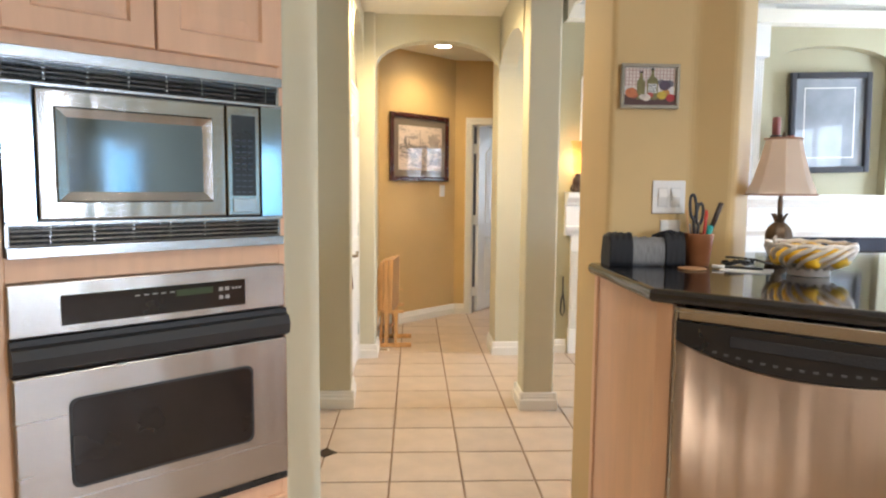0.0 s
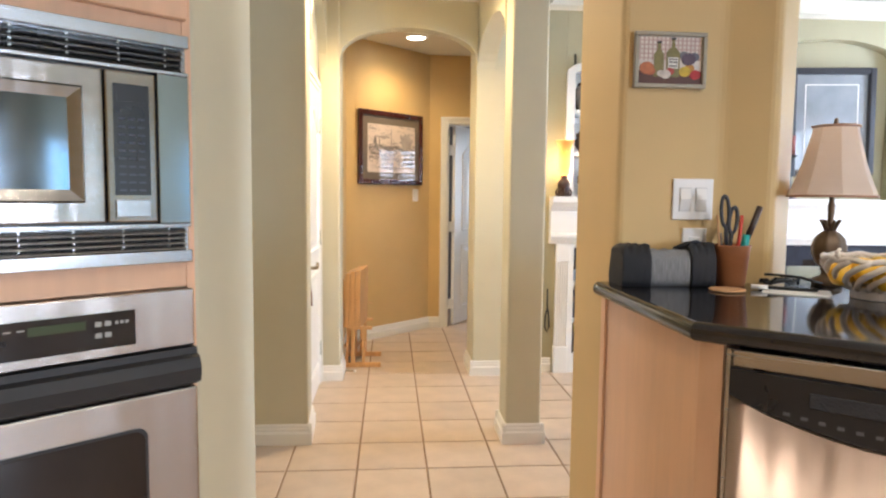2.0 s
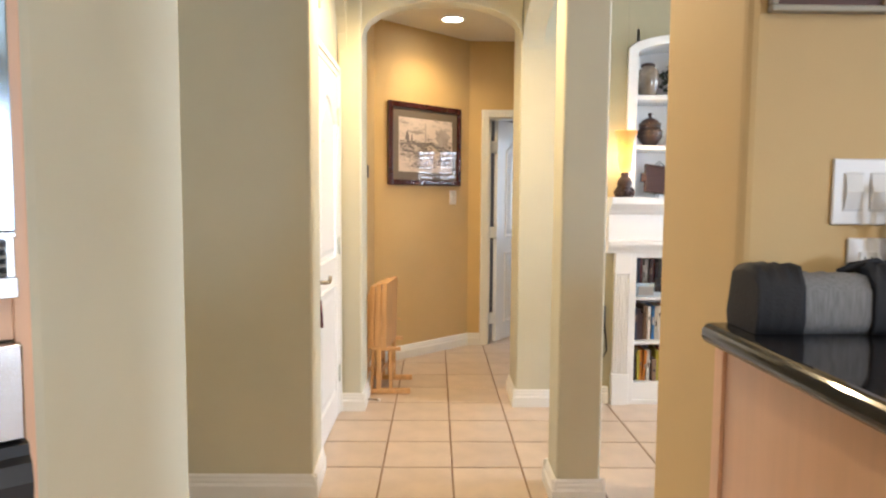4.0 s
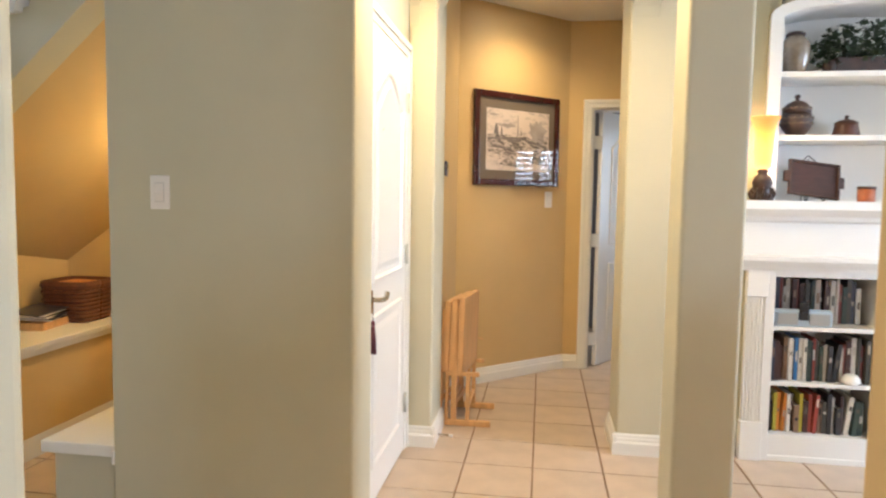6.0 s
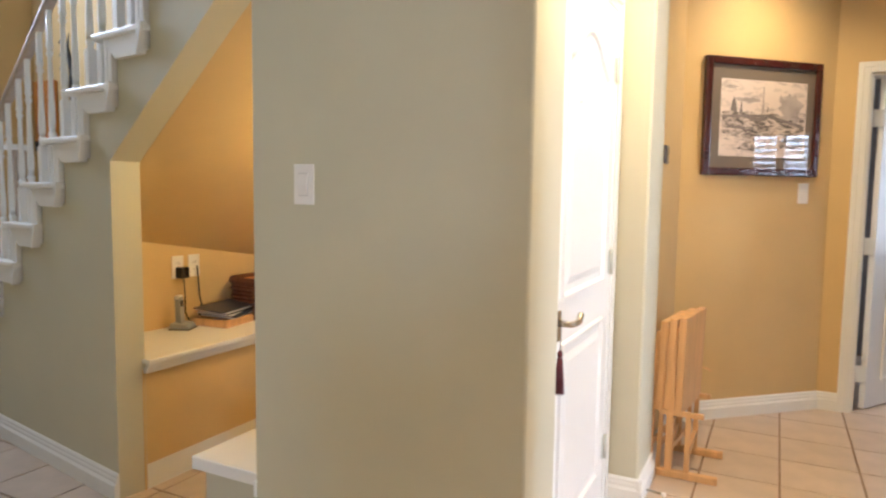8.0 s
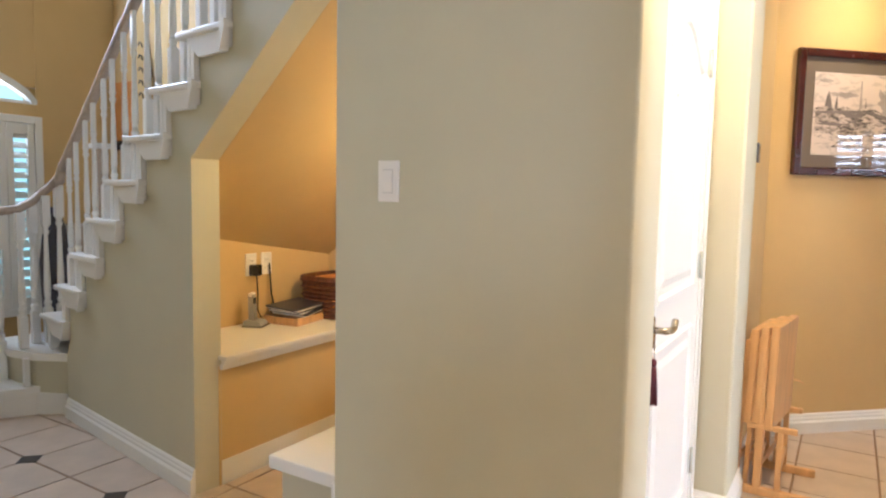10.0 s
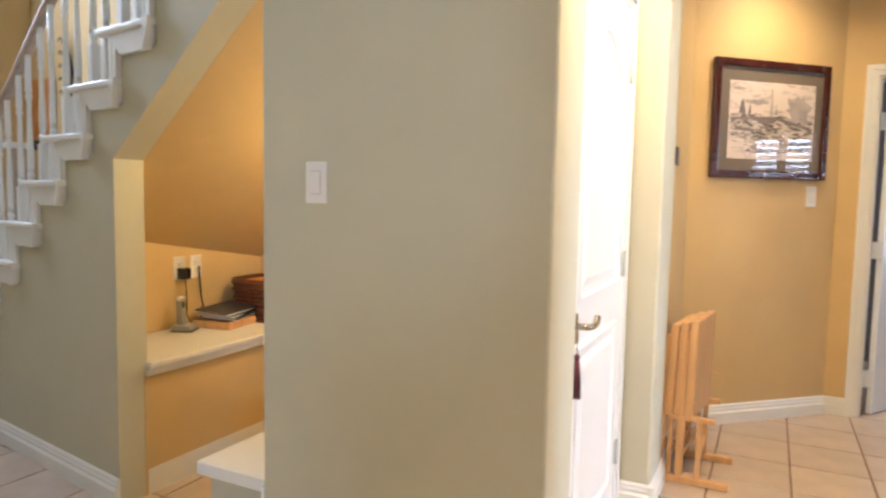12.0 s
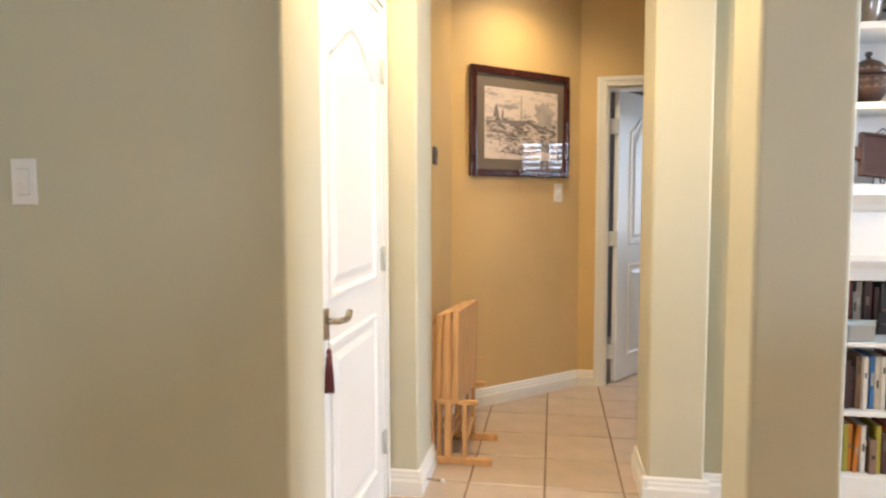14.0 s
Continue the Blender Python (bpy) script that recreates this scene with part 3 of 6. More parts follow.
for z in (0.22, 0.98, 1.72):
    bm = bmesh.new()
    add_prism(bm, [(-0.060, 0.036), (-0.056, 0.031), (-0.004, 0.0), (0.0, 0.006)], z - 0.05, z + 0.05)
    part("hinge_leaf", bm, WHITE, d_, "white painted hinge leaf")


def shutter_window(name, w, h, m, arch=0.0, slats=True, panels=2, label="white plantation shutter window"):
    """A window in the local xz plane from (0,0) to (w,h), room side -y, with shutters."""
    fr = [(0, 0.05, -0.03, 0.05, 0, h), (w - 0.05, w, -0.03, 0.05, 0, h), (0.05, w - 0.05, -0.03, 0.05, 0, 0.05), (0.05, w - 0.05, -0.03, 0.05, h - 0.05, h)]
    ob = structure(boxes(name, fr, WHITE, bevel=0.004), label)
    set_at(ob, m)
    pw = (w - 0.1) / panels
    for i in range(panels):
        x0 = 0.05 + i * pw
        boxes("shutter_stile", [(x0 + 0.002, x0 + 0.045, -0.02, 0.01, 0.05, h - 0.05), (x0 + pw - 0.045, x0 + pw - 0.002, -0.02, 0.01, 0.05, h - 0.05), (x0 + 0.045, x0 + pw - 0.045, -0.02, 0.01, 0.05, 0.12), (x0 + 0.045, x0 + pw - 0.045, -0.02, 0.01, h - 0.12, h - 0.05)], WHITE, ob, bevel=0.002)
        if slats:
            me = None
            n = int((h - 0.26) / 0.062)
            for k in range(n):
                bm = bmesh.new()
                a = radians(42)
                c, s = math.cos(a), math.sin(a)
                prof = [(-0.030, -0.003), (0.030, -0.003), (0.034, 0), (0.030, 0.003), (-0.030, 0.003), (-0.034, 0)]
                add_prism(bm, [(y * c - z * s, y * s + z * c) for y, z in prof], x0 + 0.047, x0 + pw - 0.047, "x")
                o = part("slat", bm, WHITE, ob)
                o.location = (0, 0, 0.15 + k * (h - 0.28) / max(n - 1, 1))
    pane = boxes("pane", [(0.03, w - 0.03, 0.04, 0.044, 0.03, h - 0.03)], GLASS, ob)
    pane.visible_shadow = False
    return ob


shutter_window("window_foyer", 0.46, 1.35, Matrix.Translation((-4.96, 0.48, 0.36)) @ Matrix.Rotation(radians(90), 4, "Z"), label="white plantation shutter window beside the stair")
shutter_window("window_hall", 0.7, 1.2, Matrix.Translation((3.60, 2.8, 0.85)) @ Matrix.Rotation(radians(-90), 4, "Z"))
shutter_window("window_living_side", 1.3, 1.31, Matrix.Translation((4.95, -1.1, 0.93)) @ Matrix.Rotation(radians(-90), 4, "Z"), slats=False)
shutter_window("window_living", 1.5, 1.8, Matrix.Translation((4.95, 0.9, 0.6)) @ Matrix.Rotation(radians(-90), 4, "Z"), slats=False)
shutter_window("window_breakfast", 0.5, 1.0, Matrix.Translation((4.95, -5.75, 0.85)) @ Matrix.Rotation(radians(-90), 4, "Z"), slats=False, panels=1)
shutter_window("window_breakfast", 0.7, 1.0, Matrix.Translation((4.95, -3.9, 0.85)) @ Matrix.Rotation(radians(-90), 4, "Z"), slats=False, panels=1)

# filling of the foyer's west wall round its shutter window and the arched light above
structure(boxes("wall_foyer_filling", [(-5.09, -4.985, -0.4, 0.48, 0.3, 3.4), (-5.09, -4.985, 0.48, 0.93, 0.3, 0.36), (-5.09, -4.985, 0.48, 0.93, 2.02, 3.4), (-5.09, -4.985, 0.48, 0.93, 1.71, 1.80)], GOLD))
bm = bmesh.new()
curve = [(0.48, 2.00), (0.62, 1.965), (0.76, 1.905), (0.85, 1.85), (0.885, 1.815)]
add_prism(bm, [(0.930, 1.80), (0.925, 1.83)] + [(y + 0.022, z + 0.040) for y, z in curve[3::-1]] + curve + [(0.885, 1.80)], -5.02, -4.965, "x", bevel=0.003, segs=2)
structure(part("window_arch_trim", bm, WHITE), "white trim of an arched window")
bm = bmesh.new()
add_prism(bm, [(0.929, 1.801), (0.929, 2.0195), (0.481, 2.0195)] + [(y + 0.012, min(z + 0.020, 2.01)) for y, z in curve], -5.089, -4.985, "x")
structure(part("wall_above_arched_window", bm, GOLD), "gold painted wall over an arched window")
structure(boxes("window_arch_bars", [(-5.0, -4.98, 0.48, 0.93, 1.795, 1.815), (-5.0, -4.985, 0.48, 0.93, 1.90, 1.91)], WHITE))
# Outdoor sheet lit by its own emission, in place of a sunlit garden.
structure(boxes("backdrop_garden", [(-9.1, -9.0, -4, 5, -0.3, 6)], LAWN), "glowing sheet standing for the sunlit garden outside the foyer window")

# recessed lamp of the hall ceiling
bm = bmesh.new()
add_lathe(bm, [(0.098, CEIL - 0.0005), (0.100, CEIL - 0.008), (0.080, CEIL - 0.012), (0.076, CEIL - 0.004), (0.076, CEIL - 0.001)], 0.03, 2.26, 32, cap=False)
lamp = group_of("recessed_ceiling_lamp", "white round recessed ceiling lamp, lit, in the hall ceiling", "lamp")
part("trim_ring", bm, PLASTIC, lamp)
bm = bmesh.new()
add_lathe(bm, [(0.0755, CEIL - 0.006), (0.0755, CEIL - 0.0035)], 0.03, 2.26, 32)
o = part("lens", bm, LAMPFACE, lamp)
o.visible_shadow = False


def downlight(x, y, z, room="kitchen"):
    g = group_of(room + "_ceiling_lamp", "white round recessed ceiling lamp, lit, in the " + room + " ceiling", "lamp", group="recessed ceiling lamps")
    b = bmesh.new()
    add_lathe(b, [(0.098, z - 0.0005), (0.1, z - 0.008), (0.080, z - 0.012), (0.076, z - 0.004)], x, y, 24, cap=False)
    part("trim_ring", b, PLASTIC, g)
    b = bmesh.new()
    add_lathe(b, [(0.0755, z - 0.006), (0.0755, z - 0.0035)], x, y, 24)
    part("lens", b, LAMPFACE, g).visible_shadow = False


downlight(-0.26, 0.30, CEIL, "passage")
downlight(-0.6, -4.3, 2.75)
downlight(0.9, -3.4, 2.75)


def plate(name, m, gangs, label, kind="switch"):
    """A wall plate about the local origin in the xz plane, room side -y."""
    g = group_of(name, label, "light switch" if kind == "switch" else "outlet")
    w = 0.036 + 0.023 * (gangs - 1)
    boxes("plate", [(-w, w, -0.006, 0, -0.058, 0.058)], PLASTIC, g, bevel=0.003)
    for i in range(gangs):
        x = (i - (gangs - 1) / 2) * 0.046
        if kind == "switch":
            boxes("rocker_frame", [(x - 0.0175, x + 0.0175, -0.0075, -0.005, -0.034, 0.034)], ROCKERGREY, g, bevel=0.001)
            bm = bmesh.new()
            add_prism(bm, [(-0.0078, -0.030), (-0.013, 0.0), (-0.0085, 0.030), (-0.006, 0.030), (-0.006, -0.030)], x - 0.015, x + 0.015, "x")
            part("rocker", bm, PLASTIC, g)
        else:
            for z in (-0.02, 0.02):
                boxes("socket", [(x - 0.016, x + 0.016, -0.009, -0.005, z - 0.014, z + 0.014)], PLASTIC, g, bevel=0.003)
                boxes("slot", [(x - 0.007, x - 0.005, -0.0095, -0.0088, z - 0.005, z + 0.005), (x + 0.005, x + 0.007, -0.0095, -0.0088, z - 0.005, z + 0.005)], BLACK, g)
    return set_at(g, m)


DIAG = Matrix.Translation((-0.55, 2.26, 0)) @ Matrix.Rotation(radians(43.2), 4, "Z")
plate("light_switch", Matrix.Translation((-1.285, 0.0035, 1.279)), 1, "white single rocker light switch on a sage wall")
plate("light_switch", DIAG @ Matrix.Translation((0.826, -0.0005, 1.283)), 1, "white single rocker light switch below a framed print")
plate("light_switch", Matrix.Translation((0.671, -1.5505, 1.294)), 2, "white double rocker light switch on a gold wall")
plate("outlet", Matrix.Translation((0.68, -1.5505, 1.155)), 1, "white wall outlet half hidden behind a bag", "outlet")
t = group_of("thermostat", "small dark thermostat on the gold hall wall", "thermostat", (-0.549, 1.70, 1.45))
boxes("body", [(0, 0.012, -0.04, 0.04, -0.042, 0.042)], NAVY, t, bevel=0.003)
boxes("screen", [(0.0115, 0.013, -0.025, 0.025, -0.01, 0.03)], BLACK, t)
t = group_of("door_stop", "spring door stop on a white baseboard", "door stop", (-0.488, 1.19, 0.06))
bm = bmesh.new()
add_tube(bm, [(0, 0, 0), (0.03, -0.005, 0), (0.06, -0.01, 0)], 0.005, 8)
part("spring", bm, NICKEL, t)
bm = bmesh.new()
add_tube(bm, [(0.06, -0.01, 0), (0.075, -0.0125, 0)], 0.008, 8)
part("tip", bm, PLASTIC, t)
DIM = mat("dim_grey_marks", (0.10, 0.10, 0.11, 1), 0.4)
# ---- kitchen: the tall oven cabinet; its local x runs along the face, to 0 at the wall ----
OVEN = Matrix.Translation((-0.616, -1.845, 0)) @ Matrix.Rotation(radians(40), 4, "Z")


def raised_door(name, x0, x1, z0, z1, y, parent, material):
    """A cabinet door with a raised centre panel, face towards -y."""
    bm = bmesh.new()
    s = 0.058
    levels = [(0.0, y), (0.0, y - 0.017), (0.003, y - 0.020), (s, y - 0.020), (s + 0.006, y - 0.010), (s + 0.014, y - 0.010), (s + 0.050, y - 0.019)]
    rings = [[bm.verts.new((px, h, pz)) for px, pz in ((x0 + d, z0 + d), (x1 - d, z0 + d), (x1 - d, z1 - d), (x0 + d, z1 - d))] for d, h in levels]
    for a, b in zip(rings, rings[1:]):
        for i in range(4):
            bm.faces.new([a[i], a[(i + 1) % 4], b[(i + 1) % 4], b[i]])
    bm.faces.new(rings[-1])
    bmesh.ops.recalc_face_normals(bm, faces=bm.faces[:])
    return part(name, bm, material, parent)


cab = group_of("oven_cabinet", "tall pickled maple cabinet round a built-in microwave and wall oven", "cabinet")
boxes("face_frame", [(-0.75, -0.715, 0, 0.02, 0.1, 2.7), (-0.02, 0.0, 0, 0.02, 0.1, 2.7), (-0.715, -0.02, 0, 0.02, 1.60, 1.67), (-0.715, -0.02, 0, 0.02, 1.09, 1.15), (-0.715, -0.02, 0, 0.02, 0.36, 0.43), (-0.715, -0.02, 0, 0.02, 2.45, 2.7), (-0.715, -0.02, 0.03, 0.05, 0.0, 0.1)], MAPLE, cab, bevel=0.002)
boxes("body", [(-0.75, -0.735, 0.02, 0.6, 0, 2.7), (-0.015, 0.0, 0.02, 0.30, 0, 2.7), (-0.735, -0.015, 0.05, 0.06, 0.0, 2.7)], MAPLE, cab)
raised_door("upper_door", -0.70, -0.368, 1.665, 2.46, 0.0, cab, MAPLE)
raised_door("upper_door", -0.362, -0.015, 1.665, 2.46, 0.0, cab, MAPLE)
raised_door("lower_door", -0.70, -0.368, 0.12, 0.375, 0.0, cab, MAPLE)
raised_door("lower_door", -0.362, -0.015, 0.12, 0.375, 0.0, cab, MAPLE)
set_at(cab, OVEN)

mw = group_of("microwave", "stainless steel built-in microwave in a louvred trim kit", "microwave")
X0, X1 = -0.712, -0.016
boxes("trim_side", [(X0, -0.648, -0.022, 0, 1.232, 1.545)], POLISHED, mw, bevel=0.002)
boxes("trim_side", [(-0.083, X1, -0.022, 0, 1.232, 1.545)], POLISHED, mw, bevel=0.002)
for z0, z1 in ((1.545, 1.63), (1.148, 1.232)):
    up = z1 > 1.5
    boxes("trim_rail", [(X0, X1, -0.026, 0, z1 - 0.026, z1) if up else (X0, X1, -0.026, 0, z0, z0 + 0.026), (X0, X1, -0.022, 0, z0, z0 + 0.008) if up else (X0, X1, -0.022, 0, z1 - 0.008, z1), (X0, X1, -0.006, 0, z0, z1)], STEEL_H, mw, "brushed steel louvre rail", bevel=0.0015)
    a, b = (z0 + 0.010, z1 - 0.028) if up else (z0 + 0.028, z1 - 0.010)
    boxes("louvre_recess", [(X0 + 0.01, X1 - 0.01, -0.008, -0.0065, a, b)], BLACK, mw)
    for k in range(4):
        z = a + (k + 0.5) * (b - a) / 4
        bm = bmesh.new()
        add_prism(bm, [(-0.020, z - 0.006), (-0.018, z - 0.007), (-0.010, z + 0.002), (-0.012, z + 0.003)], X0 + 0.01, X1 - 0.01, "x")
        part("louvre", bm, STEEL_H, mw)
    for i in range(7):
        boxes("louvre_divider", [(X0 + 0.09 + 0.093 * i, X0 + 0.094 + 0.093 * i, -0.014, -0.007, a, b)], STEEL_H, mw)
boxes("door_gap", [(-0.648, -0.083, -0.006, 0, 1.232, 1.545)], BLACK, mw)
boxes("door", [(-0.643, -0.19, -0.024, -0.006, 1.236, 1.541)], STEEL_P, mw, bevel=0.004)
bm = bmesh.new()
levels = [((-0.607, -0.227, 1.276, 1.502), -0.025), ((-0.603, -0.231, 1.280, 1.498), -0.031), ((-0.578, -0.256, 1.303, 1.476), -0.0255)]
rings = [[bm.verts.new((x, h, z)) for x, z in ((r[0], r[2]), (r[1], r[2]), (r[1], r[3]), (r[0], r[3]))] for r, h in levels]
for a, b in zip(rings, rings[1:]):
    for i in range(4):
        bm.faces.new([a[i], a[(i + 1) % 4], b[(i + 1) % 4], b[i]])
bmesh.ops.recalc_face_normals(bm, faces=bm.faces[:])
part("window_bezel", bm, STEEL_P, mw)
boxes("window", [(-0.579, -0.255, -0.0262, -0.022, 1.302, 1.477)], GRAYGLASS, mw)
boxes("control_panel", [(-0.187, -0.088, -0.025, -0.006, 1.236, 1.541)], STEEL_P, mw, bevel=0.004)
boxes("keypad", [(-0.172, -0.102, -0.0262, -0.024, 1.292, 1.515)], BLACK, mw)
boxes("key", [(-0.163 + 0.019 * i, -0.150 + 0.019 * i, -0.0268, -0.026, 1.30 + 0.016 * j, 1.304 + 0.016 * j) for i in range(3) for j in range(10)], NAVY, mw)
boxes("display", [(-0.165, -0.110, -0.0268, -0.026, 1.48, 1.503)], BLACK, mw)
boxes("open_button", [(-0.172, -0.102, -0.0275, -0.024, 1.247, 1.283)], STEEL_H, mw, bevel=0.002)
set_at(mw, OVEN)

ov = group_of("wall_oven", "stainless steel wall oven with a black handle band and dark window", "oven")
boxes("control_panel", [(-0.716, -0.014, -0.022, 0, 0.962, 1.088)], STEEL_O, ov, bevel=0.003)
boxes("control_glass", [(-0.608, -0.14, -0.0245, -0.021, 0.982, 1.055)], DARKGLASS, ov, bevel=0.001)
boxes("clock_display", [(-0.335, -0.235, -0.0252, -0.0244, 1.025, 1.042)], DISPLAY, ov)
boxes("control_mark", [(-0.20, -0.188, -0.0252, -0.0244, 1.028, 1.038), (-0.20, -0.188, -0.0252, -0.0244, 1.005, 1.015), (-0.218, -0.206, -0.0252, -0.0244, 1.028, 1.038), (-0.218, -0.206, -0.0252, -0.0244, 1.005, 1.015)] + [(-0.44 + 0.022 * i, -0.428 + 0.022 * i, -0.0252, -0.0244, 1.036, 1.039) for i in range(5)] + [(-0.18 + 0.01 * i, -0.174 + 0.01 * i, -0.0252, -0.0244, 1.03, 1.036) for i in range(3)], GREYPLASTIC, ov, kind="stuff")
bm = bmesh.new()
add_prism(bm, [(-0.002, 0.872), (-0.020, 0.872), (-0.048, 0.885), (-0.052, 0.915), (-0.044, 0.938), (-0.030, 0.944), (-0.028, 0.958), (-0.002, 0.958)], -0.716, -0.012, "x")
part("handle_band", bm, MATBLACK, ov, "matt black full-width oven handle")
boxes("door", [(-0.716, -0.012, -0.030, 0, 0.452, 0.870)], STEEL_O, ov, bevel=0.005)
for nm, d, y0, y1, m_ in (("window_rim", 0.0, -0.0325, -0.029, MATBLACK), ("window", 0.006, -0.0335, -0.030, DARKGLASS)):
    bm = bmesh.new()
    add_prism(bm, [(-0.602 + d, 0.575 + d), (-0.124 - d, 0.575 + d), (-0.124 - d, 0.803 - d), (-0.602 + d, 0.803 - d)], y0, y1, "y", bevel=0.022, segs=4)
    part(nm, bm, m_, ov)
boxes("vent", [(-0.716, -0.012, -0.024, 0, 0.428, 0.449)], BLACK, ov, bevel=0.002)
set_at(ov, OVEN)

# ---- kitchen: counter, cabinet and dishwasher ----
ct = group_of("granite_countertop", "polished black granite countertop with a rounded edge on maple cabinets", "countertop")
bm = bmesh.new()
fs = add_prism(bm, [(0.392, -1.553), (0.400, -2.140), (1.735, -3.305), (2.4, -3.305), (2.4, -1.14), (0.98, -1.14), (0.98, -1.54), (0.875, -1.615), (0.75, -1.553)], 1.022, 1.06)
es = [e for e in bm.edges if abs(e.verts[0].co.z - e.verts[1].co.z) < 1e-4 and min(e.verts[0].co.x, e.verts[1].co.x) < 0.40 or (abs(e.verts[0].co.z - e.verts[1].co.z) < 1e-4 and {round(e.verts[0].co.x, 2), round(e.verts[1].co.x, 2)} == {0.4, 1.74})]
es = [e for e in es if not (abs(e.verts[0].co.y + 1.553) < 1e-3 and abs(e.verts[1].co.y + 1.553) < 1e-3)]
bmesh.ops.bevel(bm, geom=es, offset=0.017, segments=5, affect="EDGES", profile=0.5)
part("slab", bm, GRANITE, ct)
bc = group_of("base_cabinet", "pale maple base cabinet end under a black countertop", "cabinet")
bm = bmesh.new()
add_prism(bm, [(0.425, -1.552), (0.428, -2.125), (0.452, -2.172), (0.70, -1.92), (0.70, -1.552)], 0.0, 1.021)
part("end_panel", bm, MAPLE, bc)
boxes("body", [(0.98, 2.3, -1.6, -1.2, 0, 1.02), (1.3, 2.3, -2.1, -1.6, 0, 1.02)], MAPLE, bc)
boxes("corner_stile", [(0.4175, 0.4245, -1.585, -1.553, 0.0, 1.02)], MAPLE, bc)

DISH = Matrix.Translation((0.466, -2.170, 0)) @ Matrix.Rotation(radians(-41), 4, "Z")
dw = group_of("dishwasher", "stainless steel dishwasher with a curved black control band", "dishwasher")
boxes("top_strip", [(0.008, 0.60, -0.018, 0.0, 0.985, 1.018)], STEEL, dw, bevel=0.003)
bm = bmesh.new()
W = 0.592
n = 20
top = [(0.008 + W * i / n, 0.984) for i in range(n + 1)]
low = [(0.008 + W * i / n, 0.935 - 0.055 * math.sin(math.pi * i / n) ** 0.8) for i in range(n + 1)]
add_prism(bm, low + top[::-1], -0.030, 0.0, "y")
part("control_band", bm, BLACK, dw, "glossy black curved control band")
boxes("handle_pocket", [(0.14, 0.47, -0.0315, -0.029, 0.935, 0.962)], NYLON, dw, bevel=0.001)
boxes("control_mark", [(0.10 + 0.028 * i, 0.111 + 0.028 * i, -0.0308, -0.0298, 0.918 - 0.016 * math.sin(math.pi * (i + 1) / 15), 0.924 - 0.016 * math.sin(math.pi * (i + 1) / 15)) for i in range(14)], DIM, dw, kind="stuff")
bm = bmesh.new()
cols = []
for i in range(n + 1):
    x = 0.008 + W * i / n
    bow = -0.024 - 0.016 * math.sin(math.pi * i / n) ** 0.6
    cols.append([bm.verts.new(v) for v in ((x, bow, 0.11), (x, bow, 0.933 - 0.055 * math.sin(math.pi * i / n) ** 0.8), (x, 0.0, 0.933 - 0.055 * math.sin(math.pi * i / n) ** 0.8), (x, 0.0, 0.11))])
for a, b in zip(cols, cols[1:]):
    for k in range(4):
        f = bm.faces.new([a[k], b[k], b[(k + 1) % 4], a[(k + 1) % 4]])
        f.smooth = k == 0
bm.faces.new(cols[0])
bm.faces.new(cols[-1][::-1])
bmesh.ops.recalc_face_normals(bm, faces=bm.faces[:])
part("door", bm, STEEL_W, dw)
boxes("side_rail", [(-0.004, 0.006, -0.014, 0.0, 0.09, 1.018)], STEEL, dw, bevel=0.002)
boxes("toe_kick", [(0.0, 0.6, 0.03, 0.05, 0.0, 0.1)], BLACK, dw)
boxes("tub", [(0.012, 0.596, 0.001, 0.5, 0.1, 1.015)], BLACK, dw)
set_at(dw, DISH)
bc2 = group_of("base_cabinet", "pale maple base cabinet beside the dishwasher under a black countertop", "cabinet")
boxes("body", [(0.61, 1.7, 0.0, 0.5, 0.1, 1.018)], MAPLE, bc2)
raised_door("door", 0.62, 1.12, 0.12, 0.98, 0.0, bc2, MAPLE)
raised_door("door", 1.13, 1.65, 0.12, 0.98, 0.0, bc2, MAPLE)
set_at(bc2, DISH)

# ---- things on the counter ----
Z = 1.0605
pic = group_of("kitchen_picture", "small framed still life of two oil bottles and fruit", "picture", (0.587, -1.5505, 1.675))
boxes("frame", [(-0.102, 0.102, -0.018, 0, -0.076, -0.064), (-0.102, 0.102, -0.018, 0, 0.064, 0.076), (-0.102, -0.09, -0.018, 0, -0.064, 0.064), (0.09, 0.102, -0.018, 0, -0.064, 0.064)], PEWTER, pic, bevel=0.003)
boxes("canvas", [(-0.09, 0.09, -0.008, -0.001, -0.064, 0.064)], mat("checked_cloth_print", (0.74, 0.68, 0.62, 1), 0.6, vary=0.1, scale=40), pic)
boxes("checks", [(-0.088 + 0.012 * i, -0.084 + 0.012 * i, -0.0088, -0.0078, 0.0, 0.062) for i in range(15)] + [(-0.088, 0.088, -0.0090, -0.0079, 0.004 + 0.012 * j, 0.007 + 0.012 * j) for j in range(5)], mat("grey_red_check", (0.55, 0.38, 0.33, 1), 0.6), pic)
boxes("table", [(-0.09, 0.09, -0.0092, -0.008, -0.064, -0.028)], mat("dark_table_print", (0.10, 0.045, 0.035, 1), 0.6), pic)
BOTTLE = mat("olive_bottle_print", (0.20, 0.17, 0.05, 1), 0.5, vary=0.2, scale=60)
for cx, w, h0, h1, hn in ((-0.032, 0.014, -0.045, 0.015, 0.045), (0.008, 0.019, -0.045, 0.022, 0.055)):
    bm = bmesh.new()
    add_prism(bm, [(cx - w, h0), (cx + w, h0), (cx + w, h1), (cx + 0.005, h1 + 0.014), (cx + 0.004, hn), (cx - 0.004, hn), (cx - 0.005, h1 + 0.014), (cx - w, h1)], -0.0105, -0.009, "y")
    part("painted_bottle", bm, BOTTLE, pic)
    boxes("painted_cork", [(cx - 0.006, cx + 0.006, -0.0110, -0.0092, hn, hn + 0.006)], BLACK, pic)
